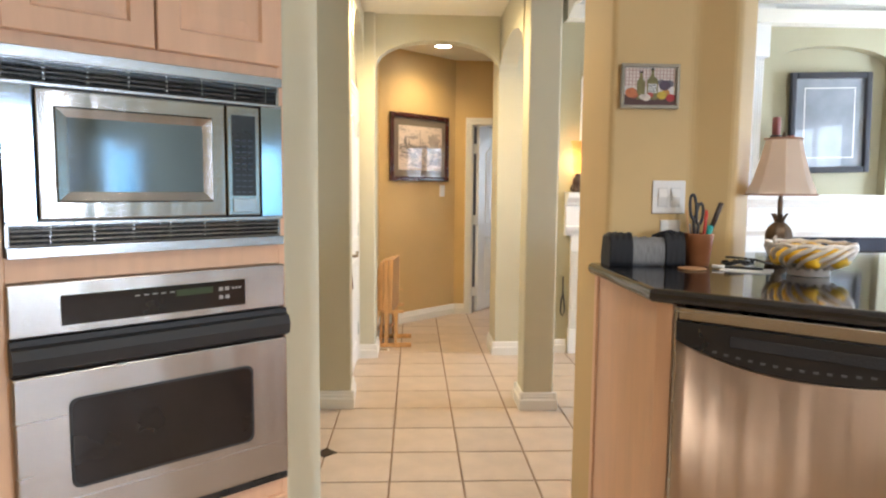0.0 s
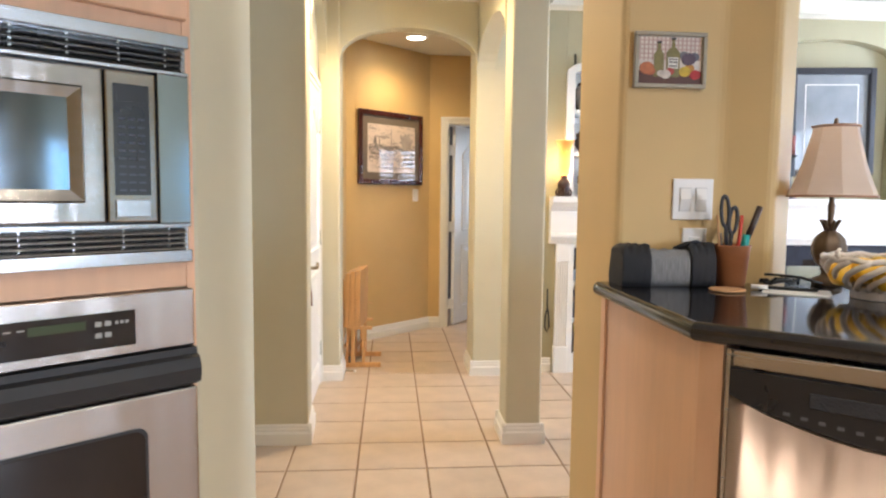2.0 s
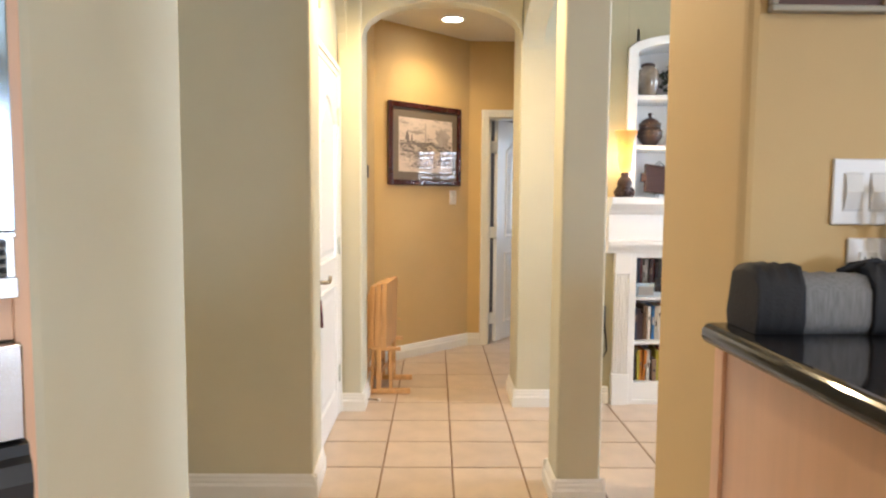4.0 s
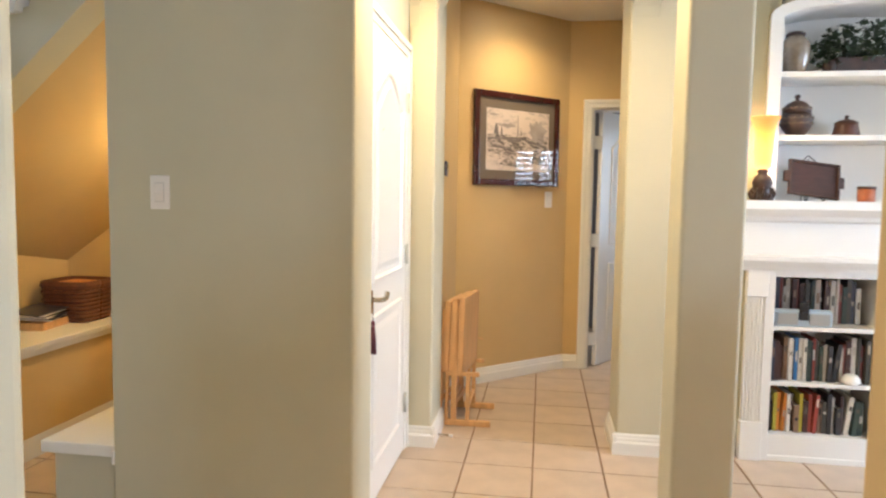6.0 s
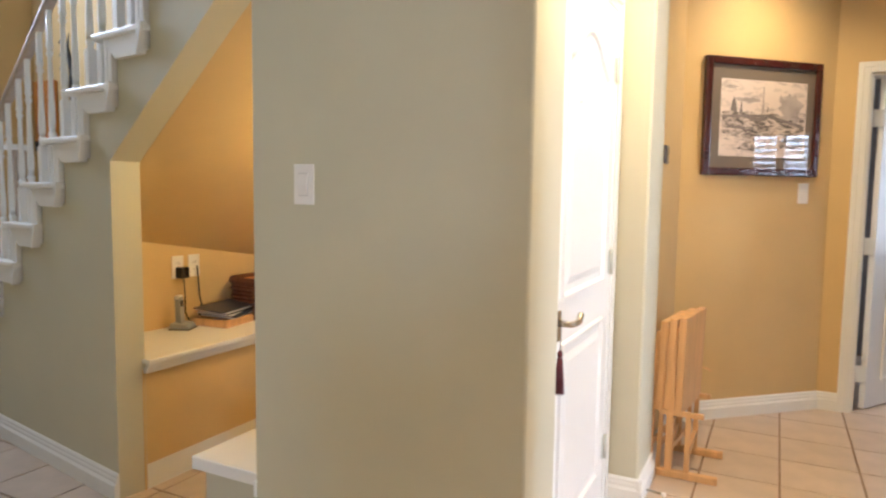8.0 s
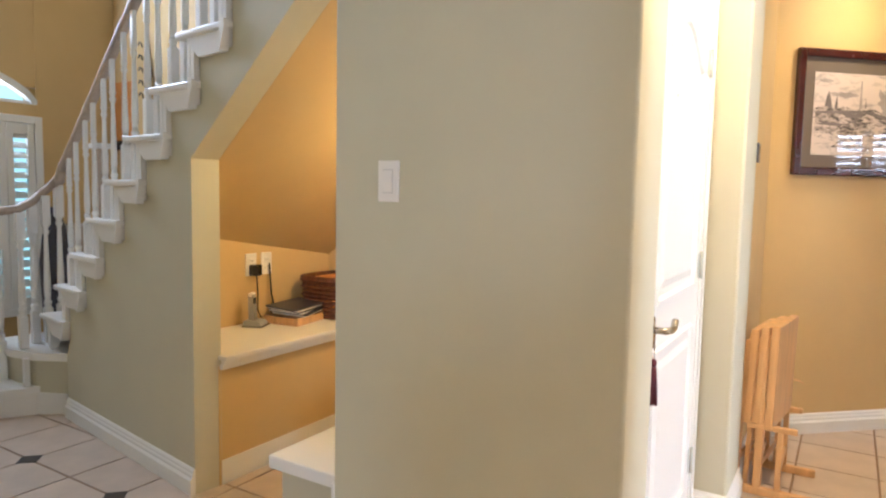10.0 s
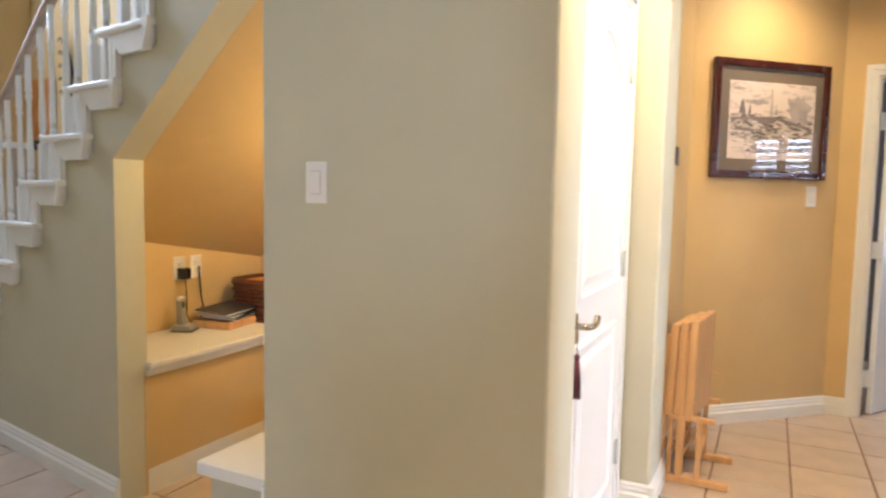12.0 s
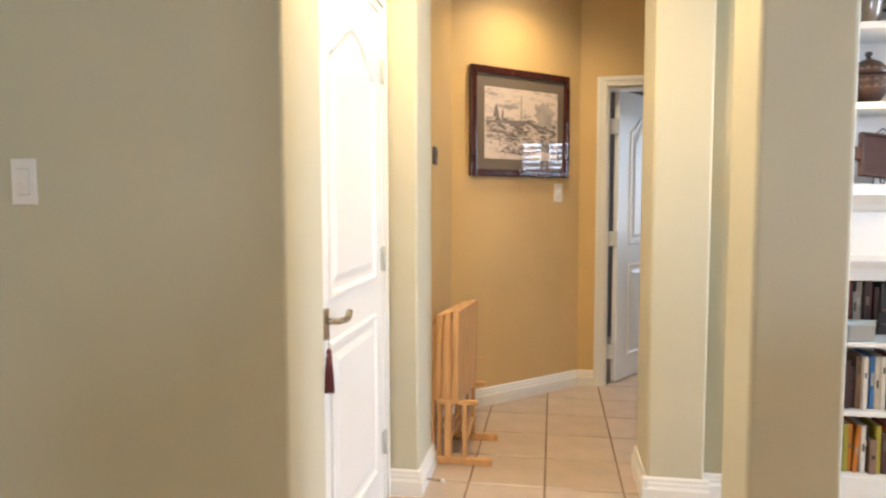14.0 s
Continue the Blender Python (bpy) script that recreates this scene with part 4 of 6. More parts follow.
boxes("painted_label", [(-0.006, 0.022, -0.0112, -0.0100, -0.022, 0.008)], PAPER, pic)
boxes("painted_label_marks", [(-0.003 + 0.006 * i, 0.0005 + 0.006 * i, -0.0118, -0.0110, z, z + 0.005) for i in range(4) for z in (-0.018, -0.008, 0.0)], BLACK, pic)
for cx, cz, r, c in ((-0.066, -0.022, 0.017, (0.50, 0.16, 0.06, 1)), (-0.055, -0.03, 0.011, (0.42, 0.12, 0.05, 1)), (0.042, -0.030, 0.014, (0.60, 0.42, 0.04, 1)), (0.072, -0.038, 0.013, (0.45, 0.03, 0.03, 1)), (0.055, -0.022, 0.012, (0.55, 0.25, 0.05, 1)), (0.052, 0.004, 0.017, (0.09, 0.06, 0.09, 1)), (0.068, 0.010, 0.012, (0.14, 0.13, 0.16, 1)), (0.038, 0.014, 0.010, (0.16, 0.15, 0.17, 1)), (-0.012, -0.038, 0.012, (0.70, 0.62, 0.55, 1)), (-0.026, -0.036, 0.009, (0.68, 0.60, 0.52, 1)), (0.0, -0.030, 0.010, (0.40, 0.06, 0.04, 1))):
    bm = bmesh.new()
    add_prism(bm, [(cx + r * 1.2 * math.cos(math.pi * i / 7), cz + r * math.sin(math.pi * i / 7)) for i in range(14)], -0.0115 - r * 0.02, -0.009, "y")
    part("painted_fruit", bm, mat("painted_fruit", c, 0.6, vary=0.2, scale=60), pic)

bag = group_of("small_bag", "black nylon pouch with a grey mesh band on the granite counter", "bag", (0.568, -1.606, Z))
for x0, x1, m_, hh, lab in ((-0.132, -0.052, NYLON, 0.105, "black nylon end"), (0.060, 0.128, NYLON, 0.108, "black nylon end"), (-0.055, 0.063, GREYCLOTH, 0.094, "grey pleated mesh band")):
    bm = bmesh.new()
    n = 12
    prof = []
    for i in range(n + 1):
        x = x0 + (x1 - x0) * i / n
        rip = 0.006 * math.sin(i * 1.9 + x0 * 60)
        d = 0.050 + (0.006 if m_ is NYLON else 0.0)
        top_ = hh + rip * (1.2 if m_ is NYLON else 0.4)
        prof.append([bm.verts.new((x, y, z)) for y, z in ((-d + 0.006, 0), (-d + rip * 0.2, 0.02), (-d * 0.95 + rip * 0.3, hh * 0.75), (-d * 0.6, top_), (0, top_ + 0.003), (d * 0.7, top_ - 0.004), (d, 0.02), (d - 0.006, 0))])
    for a, b in zip(prof, prof[1:]):
        for k in range(8):
            f = bm.faces.new([a[k], b[k], b[(k + 1) % 8], a[(k + 1) % 8]])
            f.smooth = True
    bm.faces.new(prof[0])
    bm.faces.new(prof[-1][::-1])
    bmesh.ops.recalc_face_normals(bm, faces=bm.faces[:])
    part("panel", bm, m_, bag, lab)
bm = bmesh.new()
add_tube(bm, [(0.03, 0.0, 0.098), (0.06, -0.005, 0.112), (0.09, -0.01, 0.118), (0.115, 0.0, 0.108)], 0.005, 8)
part("strap", bm, NYLON, bag)

pot = group_of("pen_pot", "terracotta pot holding scissors, pens and a brown handled tool", "pot", (0.752, -1.628, Z))
bm = bmesh.new()
add_lathe(bm, [(0.036, 0.0), (0.038, 0.002), (0.049, 0.108), (0.050, 0.112), (0.046, 0.112), (0.035, 0.006)], 0, 0, 28)
part("pot_body", bm, TERRA, pot)


def loop(cx, cz, w, h, lean, foot):
    """The outline of a scissors handle: an oval bow on a shank that rises from the pot."""
    pts = [(foot, -0.004, 0.085)]
    for i in range(15):
        a = -math.pi / 2 + 2 * math.pi * i / 14
        x, z = w * math.cos(a), h * math.sin(a)
        pts.append((cx + x * math.cos(lean) + z * math.sin(lean), -0.006, cz + z * math.cos(lean) - x * math.sin(lean)))
    return pts


tools = [("scissors_handle", GREYBLACK, loop(-0.026, 0.172, 0.011, 0.030, -0.12, -0.016), 0.0052),
         ("scissors_handle", GREYBLACK, loop(-0.002, 0.155, 0.011, 0.026, 0.10, -0.008), 0.0052),
         ("paint_brush", CORK, [(-0.030, -0.01, 0.02), (-0.044, -0.014, 0.12), (-0.052, -0.016, 0.165)], 0.003),
         ("red_pen", RED, [(0.006, -0.01, 0.03), (0.014, -0.012, 0.12), (0.018, -0.013, 0.165)], 0.005),
         ("red_pen", RED, [(0.012, 0.004, 0.03), (0.024, 0.006, 0.12), (0.030, 0.008, 0.158)], 0.005),
         ("teal_marker", TEAL, [(0.012, -0.012, 0.03), (0.030, -0.012, 0.105), (0.034, -0.012, 0.128)], 0.010),
         ("tool_handle", mat("dark_brown_wood_handle", (0.05, 0.03, 0.022, 1), 0.4), [(0.034, -0.01, 0.115), (0.050, -0.012, 0.145), (0.068, -0.014, 0.182)], 0.0085),
         ("tool_blade", STEEL, [(0.010, 0.0, 0.04), (0.034, -0.01, 0.115)], 0.004),
         ("grey_pen", GREYPLASTIC, [(-0.014, 0.014, 0.02), (-0.024, 0.018, 0.13)], 0.004),
         ("white_pen", PLASTIC, [(0.0, 0.014, 0.02), (0.002, 0.02, 0.14)], 0.004)]
for nm, m_, pts, r in tools:
    pts = [(x, y, z if z <= 0.1 else 0.1 + (z - 0.1) * 1.42) for x, y, z in pts]
    bm = bmesh.new()
    add_tube(bm, pts, r, 8)
    part(nm, bm, m_, pot)
co = group_of("coaster", "round tan wooden coaster lying on black granite", "coaster", (0.688, -1.735, Z))
bm = bmesh.new()
add_lathe(bm, [(0.042, 0.0), (0.045, 0.002), (0.045, 0.005), (0.043, 0.006)], 0, 0, 32)
part("disc", bm, CORK, co)
pa = group_of("note_paper", "white sheets of note paper on the granite counter", "paper", (0.850, -1.770, Z), rz=-32)
boxes("sheet", [(-0.075, 0.075, -0.045, 0.05, 0.0, 0.0015)], PAPER, pa)
boxes("sheet", [(-0.06, 0.08, -0.035, 0.06, 0.002, 0.0035)], PAPER, pa)
pe = group_of("ballpoint_pen", "black ballpoint pen with a white cap lying on note paper", "pen", (0.850, -1.765, Z + 0.008))
bm = bmesh.new()
add_tube(bm, [(-0.05, 0.035, 0), (0.05, -0.02, 0)], 0.0045, 8)
part("barrel", bm, BLACK, pe)
bm = bmesh.new()
add_tube(bm, [(-0.085, 0.053, 0), (-0.05, 0.035, 0)], 0.0065, 8)
part("cap", bm, PLASTIC, pe)
gl = group_of("eyeglasses_cord", "coil of black cable lying by the lamp on the counter", "cable", (0.89, -1.650, Z))
bm = bmesh.new()
add_tube(bm, [(0.05 * math.cos(a / 3) * (1 + 0.2 * math.sin(a)), 0.016 * math.sin(a / 3) + 0.01, 0.006 + 0.003 * (a % 5)) for a in range(0, 40)], 0.0045, 6)
add_tube(bm, [(-0.04, 0.02, 0.03), (0.0, 0.02, 0.028), (0.06, 0.015, 0.022), (0.11, 0.0, 0.008), (0.14, 0.01, 0.005)], 0.004, 6)
part("cable", bm, BLACK, gl)

# table lamp
la = group_of("table_lamp", "table lamp with a bronze pomegranate base and peach square bell shade", "lamp", (1.035, -1.625, Z))
bm = bmesh.new()
add_lathe(bm, [(0.045, 0.0), (0.048, 0.006), (0.044, 0.016), (0.022, 0.024), (0.018, 0.034), (0.026, 0.044)], 0, 0, 28)
part("foot", bm, BRONZE, la)
bm = bmesh.new()
segs = 36
la.scale = (0.86, 0.86, 1.11)
prof = [(0.020, 0.044), (0.036, 0.056), (0.048, 0.078), (0.050, 0.098), (0.042, 0.118), (0.026, 0.132), (0.014, 0.138)]
rings = []
for r, z in prof:
    rings.append([bm.verts.new(((r * (1 + 0.05 * math.cos(8 * 2 * math.pi * i / segs))) * math.cos(2 * math.pi * i / segs), (r * (1 + 0.05 * math.cos(8 * 2 * math.pi * i / segs))) * math.sin(2 * math.pi * i / segs), z)) for i in range(segs)])
for a, b in zip(rings, rings[1:]):
    for i in range(segs):
        bm.faces.new([a[i], a[(i + 1) % segs], b[(i + 1) % segs], b[i]]).smooth = True
part("body", bm, BRONZE, la, "ribbed bronze pomegranate body")
bm = bmesh.new()
for k in range(7):
    a = 2 * math.pi * k / 7
    c, s = math.cos(a), math.sin(a)
    add_tube(bm, [(0.010 * c, 0.010 * s, 0.136), (0.018 * c, 0.018 * s, 0.150), (0.028 * c, 0.028 * s, 0.162), (0.033 * c, 0.033 * s, 0.163)], 0.006, 6, [1, 0.9, 0.6, 0.2])
part("crown", bm, BRONZE, la)
bm = bmesh.new()
add_lathe(bm, [(0.011, 0.136), (0.009, 0.16), (0.011, 0.20), (0.008, 0.21), (0.008, 0.35)], 0, 0, 14)
part("stem", bm, BRONZE, la)
bm = bmesh.new()
prof = [(0.120, 0.222), (0.121, 0.228), (0.104, 0.262), (0.088, 0.302), (0.074, 0.345), (0.062, 0.388), (0.061, 0.394)]
rings = []
for r, z in prof + [(r - 0.002, z) for r, z in prof[::-1]]:
    ring = []
    for i in range(8):
        a = math.pi / 8 + 2 * math.pi * i / 8
        ring.append(bm.verts.new((r * 1.06 * math.cos(a), r * 1.06 * math.sin(a), z)))
    rings.append(ring)
for a, b in zip(rings, rings[1:]):
    for i in range(8):
        bm.faces.new([a[i], a[(i + 1) % 8], b[(i + 1) % 8], b[i]])
part("shade", bm, SHADE, la, "peach fabric eight-sided bell shade")
bm = bmesh.new()
BRAID = mat("tan_braid", (0.40, 0.22, 0.14, 1), 0.8)
for r, z in ((0.131, 0.222), (0.069, 0.393)):
    bm = bmesh.new()
    add_tube(bm, [(r * math.cos(math.pi / 8 + math.pi * i / 4), r * math.sin(math.pi / 8 + math.pi * i / 4), z) for i in range(9)], 0.003, 6)
    part("shade_trim", bm, BRAID, la)
bm = bmesh.new()
add_lathe(bm, [(0.004, 0.39), (0.008, 0.40), (0.006, 0.41), (0.002, 0.415)], 0, 0, 10)
part("finial", bm, BRONZE, la)

# lattice bowl with lemons
bo = group_of("lattice_bowl", "cream ceramic lattice bowl on a foot, filled with lemons", "bowl", (1.000, -1.865, Z))
bo.scale = (0.96, 0.96, 0.97)
bm = bmesh.new()
add_lathe(bm, [(0.060, 0.0), (0.063, 0.003), (0.062, 0.020), (0.072, 0.026), (0.066, 0.030), (0.02, 0.030)], 0, 0, 36)
part("foot", bm, CERAMIC, bo)


def bowl_r(t):
    return 0.068 + 0.060 * math.sin(min(t, 1) * math.pi * 0.56), 0.026 + 0.074 * t


bm = bmesh.new()
for sgn, cnt in ((1, 17), (-1, 0)):
    for k in range(cnt):
        a0 = 2 * math.pi * k / cnt
        pts = []
        for i in range(9):
            t = i / 8
            r, z = bowl_r(t)
            a = a0 + sgn * t * 0.95
            pts.append((r * math.cos(a), r * math.sin(a), z))
        add_tube(bm, pts, 0.0075, 6)
part("lattice", bm, CERAMIC, bo, "diagonal cream ceramic straps")
bm = bmesh.new()
r, z = bowl_r(1.0)
add_tube(bm, [(r * math.cos(2 * math.pi * i / 40), r * math.sin(2 * math.pi * i / 40), z + 0.003 * math.sin(2 * math.pi * i / 40 * 11)) for i in range(41)], 0.007, 8)
part("rim", bm, CERAMIC, bo)
bm = bmesh.new()
add_tube(bm, [(-0.125, -0.02, 0.100), (-0.132, -0.02, 0.118), (-0.124, -0.02, 0.126)], 0.005, 6)
part("twig_handle", bm, CERAMIC, bo)
rnd = random.Random(4)
lem = None
for k in range(12):
    a, rr = k * 2.4, (0.0 if k == 0 else 0.045 if k < 5 else 0.082)
    z = 0.068 if k < 5 else 0.058
    bm = bmesh.new()
    add_lathe(bm, [(0.003, -0.034), (0.010, -0.030), (0.026, -0.018), (0.030, 0.0), (0.026, 0.018), (0.010, 0.030), (0.003, 0.034)], 0, 0, 16)
    g = tagged(part("lemon", bm, LEMON), "yellow lemon lying in a cream lattice bowl", "fruit", "lemons in the bowl")
    g.matrix_world = Matrix.Translation((1.0 + rr * math.cos(a), -1.865 + rr * math.sin(a), Z + z)) @ Euler((rnd.uniform(0, 3), rnd.uniform(0, 3), 0)).to_matrix().to_4x4()
# ---- living room: bookcase and mantel on the fireplace wall; fronts at y = 1.31 ----
YF = 1.31
bk = group_of("built_in_bookcase", "white built-in bookcase with an arched upper recess and fluted pilasters", "bookcase")
boxes("back_panel", [(1.09, 2.04, 1.61, 1.625, 0.0, 2.4)], WHITE, bk)
boxes("side_panel", [(1.09, 1.107, YF, 1.61, 0.1, 0.95), (1.09, 1.107, YF + 0.02, 1.61, 1.29, 2.3)], WHITE, bk, bevel=0.001)
boxes("side_panel", [(2.02, 2.04, YF, 1.61, 0.1, 0.95), (2.02, 2.04, YF + 0.02, 1.61, 1.29, 2.3)], WHITE, bk, bevel=0.001)
boxes("divider", [(1.62, 1.69, YF, 1.60, 0.13, 0.93)], WHITE, bk, bevel=0.002)
boxes("stile", [(1.075, 1.12, YF - 0.012, YF + 0.02, 0.0, 0.95)], WHITE, bk, bevel=0.002)
boxes("base_board", [(1.12, 2.04, YF - 0.006, 1.60, 0.0, 0.135)], WHITE, bk, bevel=0.003)
boxes("base_cap", [(1.12, 2.04, YF - 0.012, YF - 0.004, 0.0, 0.03)], WHITE, bk, bevel=0.003)
boxes("top_rail", [(1.12, 2.04, YF - 0.010, 1.60, 0.92, 0.955)], WHITE, bk, bevel=0.003)
for z in (0.378, 0.655):
    for x0, x1 in ((1.107, 1.62), (1.69, 2.02)):
        boxes("shelf", [(x0, x1, YF + 0.004, 1.60, z, z + 0.020)], WHITE, bk, bevel=0.002)
for z in (1.582, 1.885):
    boxes("shelf", [(1.107, 2.02, YF + 0.022, 1.60, z, z + 0.026)], WHITE, bk, bevel=0.002)
# arched face frame
bm = bmesh.new()
out, inn = [], []
cx, w0, w1 = 1.555, 0.515, 0.462
for i in range(25):
    a = math.pi * i / 24
    out.append((cx + w0 * math.cos(a), 2.165 + 0.115 * math.sin(a) ** 0.9))
    inn.append((cx + w1 * math.cos(a), 2.145 + 0.085 * math.sin(a) ** 0.9))
pts = [(cx + w0, 1.29)] + out + [(cx - w0, 1.29), (cx - w1, 1.29)] + inn[::-1] + [(cx + w1, 1.29)]
add_prism(bm, pts, YF - 0.004, YF + 0.03, "y")
part("arched_frame", bm, WHITE, bk, "white arched face frame")
bm = bmesh.new()
add_prism(bm, inn + [(cx - w1, 2.40), (cx + w1, 2.40)], YF + 0.03, 1.61, "y")
part("arch_soffit", bm, WHITE, bk)

mt = group_of("mantelpiece", "white painted mantelpiece with stepped crown mouldings and fluted pilasters", "mantelpiece")
prof = [(1.33, 0.95), (1.285, 0.95), (1.280, 0.965), (1.262, 0.985), (1.252, 1.0), (1.252, 1.02), (1.275, 1.03), (1.275, 1.185), (1.262, 1.195), (1.255, 1.215), (1.225, 1.235), (1.205, 1.25), (1.205, 1.29), (1.66, 1.29), (1.66, 1.265), (1.33, 1.265)]
bm = bmesh.new()
add_prism(bm, prof, 0.965, 4.6, "x")
part("shelf_moulding", bm, WHITE, mt, "white mantel shelf on stepped mouldings")


def pilaster(x0, x1, z0, z1, y, parent, flutes=5):
    boxes("pilaster_block", [(x0 - 0.008, x1 + 0.004, y - 0.028, y + 0.02, 0.0, 0.195)] if z0 < 0.3 else [(x0 - 0.008, x1 + 0.008, y - 0.028, y + 0.02, z0, z0 + 0.10)], WHITE, parent, bevel=0.003)
    lo = 0.195 if z0 < 0.3 else z0 + 0.10
    bm = bmesh.new()
    pts = [(x0, y + 0.02)]
    w = (x1 - x0) / (flutes * 2 + 1)
    for k in range(flutes):
        a = x0 + w * (2 * k + 1)
        pts += [(a, y - 0.016), (a + w * 0.25, y - 0.009), (a + w * 0.75, y - 0.009), (a + w, y - 0.016)]
    pts = [(x0, y + 0.02), (x0, y - 0.016)] + pts[1:] + [(x1, y - 0.016), (x1, y + 0.02)]
    add_prism(bm, pts, lo, z1 - 0.13, "z")
    part("pilaster_shaft", bm, WHITE, parent, "white fluted pilaster")
    boxes("pilaster_cap", [(x0 - 0.004, x1 + 0.004, y - 0.022, y + 0.02, z1 - 0.13, z1)], WHITE, parent, bevel=0.003)


pilaster(1.020, 1.112, 0.0, 0.95, YF, mt)
pilaster(2.06, 2.20, 0.0, 0.95, YF, mt)
pilaster(2.42, 2.60, 0.0, 0.95, YF, mt, 7)
boxes("panel", [(2.20, 2.42, YF - 0.004, YF + 0.02, 0.0, 0.95)], WHITE, mt)
up = group_of("upper_pilaster", "white fluted pilaster above the mantel with a tall capital", "pilaster")
pilaster(2.395, 2.505, 1.29, 2.47, YF + 0.01, up, 5)
boxes("capital", [(2.385, 2.525, YF - 0.05, YF + 0.02, 2.35, 2.655)], WHITE, up, bevel=0.004)
boxes("capital_crown", [(2.37, 2.545, YF - 0.075, YF + 0.02, 2.655, 2.749)], WHITE, up, bevel=0.008)
boxes("capital_bracket", [(2.36, 2.386, YF - 0.04, YF + 0.02, 2.30, 2.66)], NAVY, up, bevel=0.003)
fb = group_of("firebox", "black fireplace opening below a white mantel", "fireplace")
boxes("surround", [(2.60, 4.5, YF, YF + 0.02, 0.0, 0.95)], mat("dark_slate", (0.02, 0.022, 0.035, 1), 0.25, vary=0.2), fb)
boxes("hearth_glass", [(2.9, 4.1, YF - 0.008, YF, 0.12, 0.84)], DARKGLASS, fb, bevel=0.004)

# framed print in the arched niche
fp = group_of("mantel_print", "large dark framed print behind reflecting glass in an arched niche", "picture", (3.03, 1.415, 1.875), rz=0)
for nm, r in (("frame_side", (-0.335, -0.285, -0.05, -0.012, -0.41, 0.39)), ("frame_side", (0.285, 0.335, -0.05, -0.012, -0.41, 0.39)), ("frame_rail", (-0.285, 0.285, -0.05, -0.012, 0.34, 0.39)), ("frame_rail", (-0.285, 0.285, -0.05, -0.012, -0.41, -0.36))):
    boxes(nm, [r], FRAMEDARK, fp, bevel=0.010)
boxes("mat_board", [(-0.285, 0.285, -0.022, -0.012, -0.36, 0.34)], REFLECT, fp)
boxes("inner_line", [(-0.21, -0.203, -0.0235, -0.0215, -0.29, 0.27), (0.203, 0.21, -0.0235, -0.0215, -0.29, 0.27), (-0.203, 0.203, -0.0235, -0.0215, 0.263, 0.27), (-0.203, 0.203, -0.0235, -0.0215, -0.29, -0.283)], PLASTIC, fp, kind="stuff")
fp.matrix_world = Matrix.Translation((3.11, 1.408, 1.875)) @ Matrix.Rotation(radians(-1.5), 4, "Y")

for x, h, r in ((2.61, 0.60, 0.030), (2.73, 0.46, 0.030)):
    g = group_of("pillar_candle", "dark red pillar candle on the white mantel", "candle", (x, 1.262, 1.2905), group="mantel candles")
    bm = bmesh.new()
    add_lathe(bm, [(0.055, 0), (0.05, 0.01), (0.015, 0.03), (0.012, h - 0.17), (0.045, h - 0.15), (0.045, h - 0.14)], 0, 0, 20)
    part("holder", bm, IRON, g)
    bm = bmesh.new()
    add_lathe(bm, [(r, h - 0.14), (r, h - 0.004), (r - 0.004, h)], 0, 0, 20)
    part("wax", bm, WAX, g)

# uplight lamp at the mantel's end
ml = group_of("mantel_lamp", "small carved lamp with a glowing amber glass shade", "lamp", (1.052, 1.262, 1.2905))
bm = bmesh.new()
add_lathe(bm, [(0.052, 0.0), (0.055, 0.008), (0.048, 0.022), (0.034, 0.034), (0.040, 0.060), (0.046, 0.085), (0.036, 0.112), (0.020, 0.126), (0.026, 0.138), (0.020, 0.150)], 0, 0, 24)
part("base", bm, DARKWOOD, ml, "dark carved lamp base")
bm = bmesh.new()
for k in range(10):
    a = k * 0.63
    add_tube(bm, [(0.05 * math.cos(a), 0.05 * math.sin(a), 0.012), (0.058 * math.cos(a + 0.15), 0.058 * math.sin(a + 0.15), 0.03), (0.045 * math.cos(a + 0.2), 0.045 * math.sin(a + 0.2), 0.06)], 0.008, 6, [1, 0.8, 0.4])
part("carving", bm, DARKWOOD, ml, kind="stuff")
bm = bmesh.new()
add_lathe(bm, [(0.030, 0.150), (0.036, 0.16), (0.042, 0.25), (0.046, 0.33), (0.056, 0.372), (0.068, 0.392), (0.066, 0.396), (0.052, 0.374), (0.042, 0.33), (0.038, 0.25), (0.030, 0.165)], 0, 0, 28, cap=False)
o = part("shade", bm, AMBER, ml, "glowing amber glass flared shade")
o.visible_shadow = False
bm = bmesh.new()
add_lathe(bm, [(0.008, 0.16), (0.02, 0.20), (0.026, 0.24), (0.02, 0.275), (0.004, 0.29)], 0, 0, 14)
o = part("bulb", bm, glow("lit_bulb", (1, 0.9, 0.7, 1), 26.0, (1.0, 0.72, 0.36, 1)), ml)
o.visible_shadow = False

# cable hook beside the mantel
g = group_of("hanging_cable", "coiled dark cable hanging beside the mantel", "cable", (0.965, 1.325, 0.0))
bm = bmesh.new()
add_tube(bm, [(0.0, -0.012, 0.62), (0.0, -0.014, 0.50), (0.012, -0.014, 0.42), (0.018, -0.014, 0.34), (0.0, -0.014, 0.30), (-0.016, -0.014, 0.34), (-0.012, -0.014, 0.42), (0.0, -0.014, 0.48)], 0.006, 8)
part("loop", bm, IRON, g)

# things in the upper bays
S1, S2, S3 = 1.9115, 1.6085, 1.2905
u = group_of("stoneware_urn", "tall grey brown stoneware urn on a white shelf", "urn", (1.195, 1.43, S1))
bm = bmesh.new()
add_lathe(bm, [(0.045, 0), (0.055, 0.02), (0.068, 0.08), (0.070, 0.13), (0.060, 0.165), (0.040, 0.180), (0.042, 0.196), (0.030, 0.20)], 0, 0, 28)
part("body", bm, STONEWARE, u)
bm = bmesh.new()
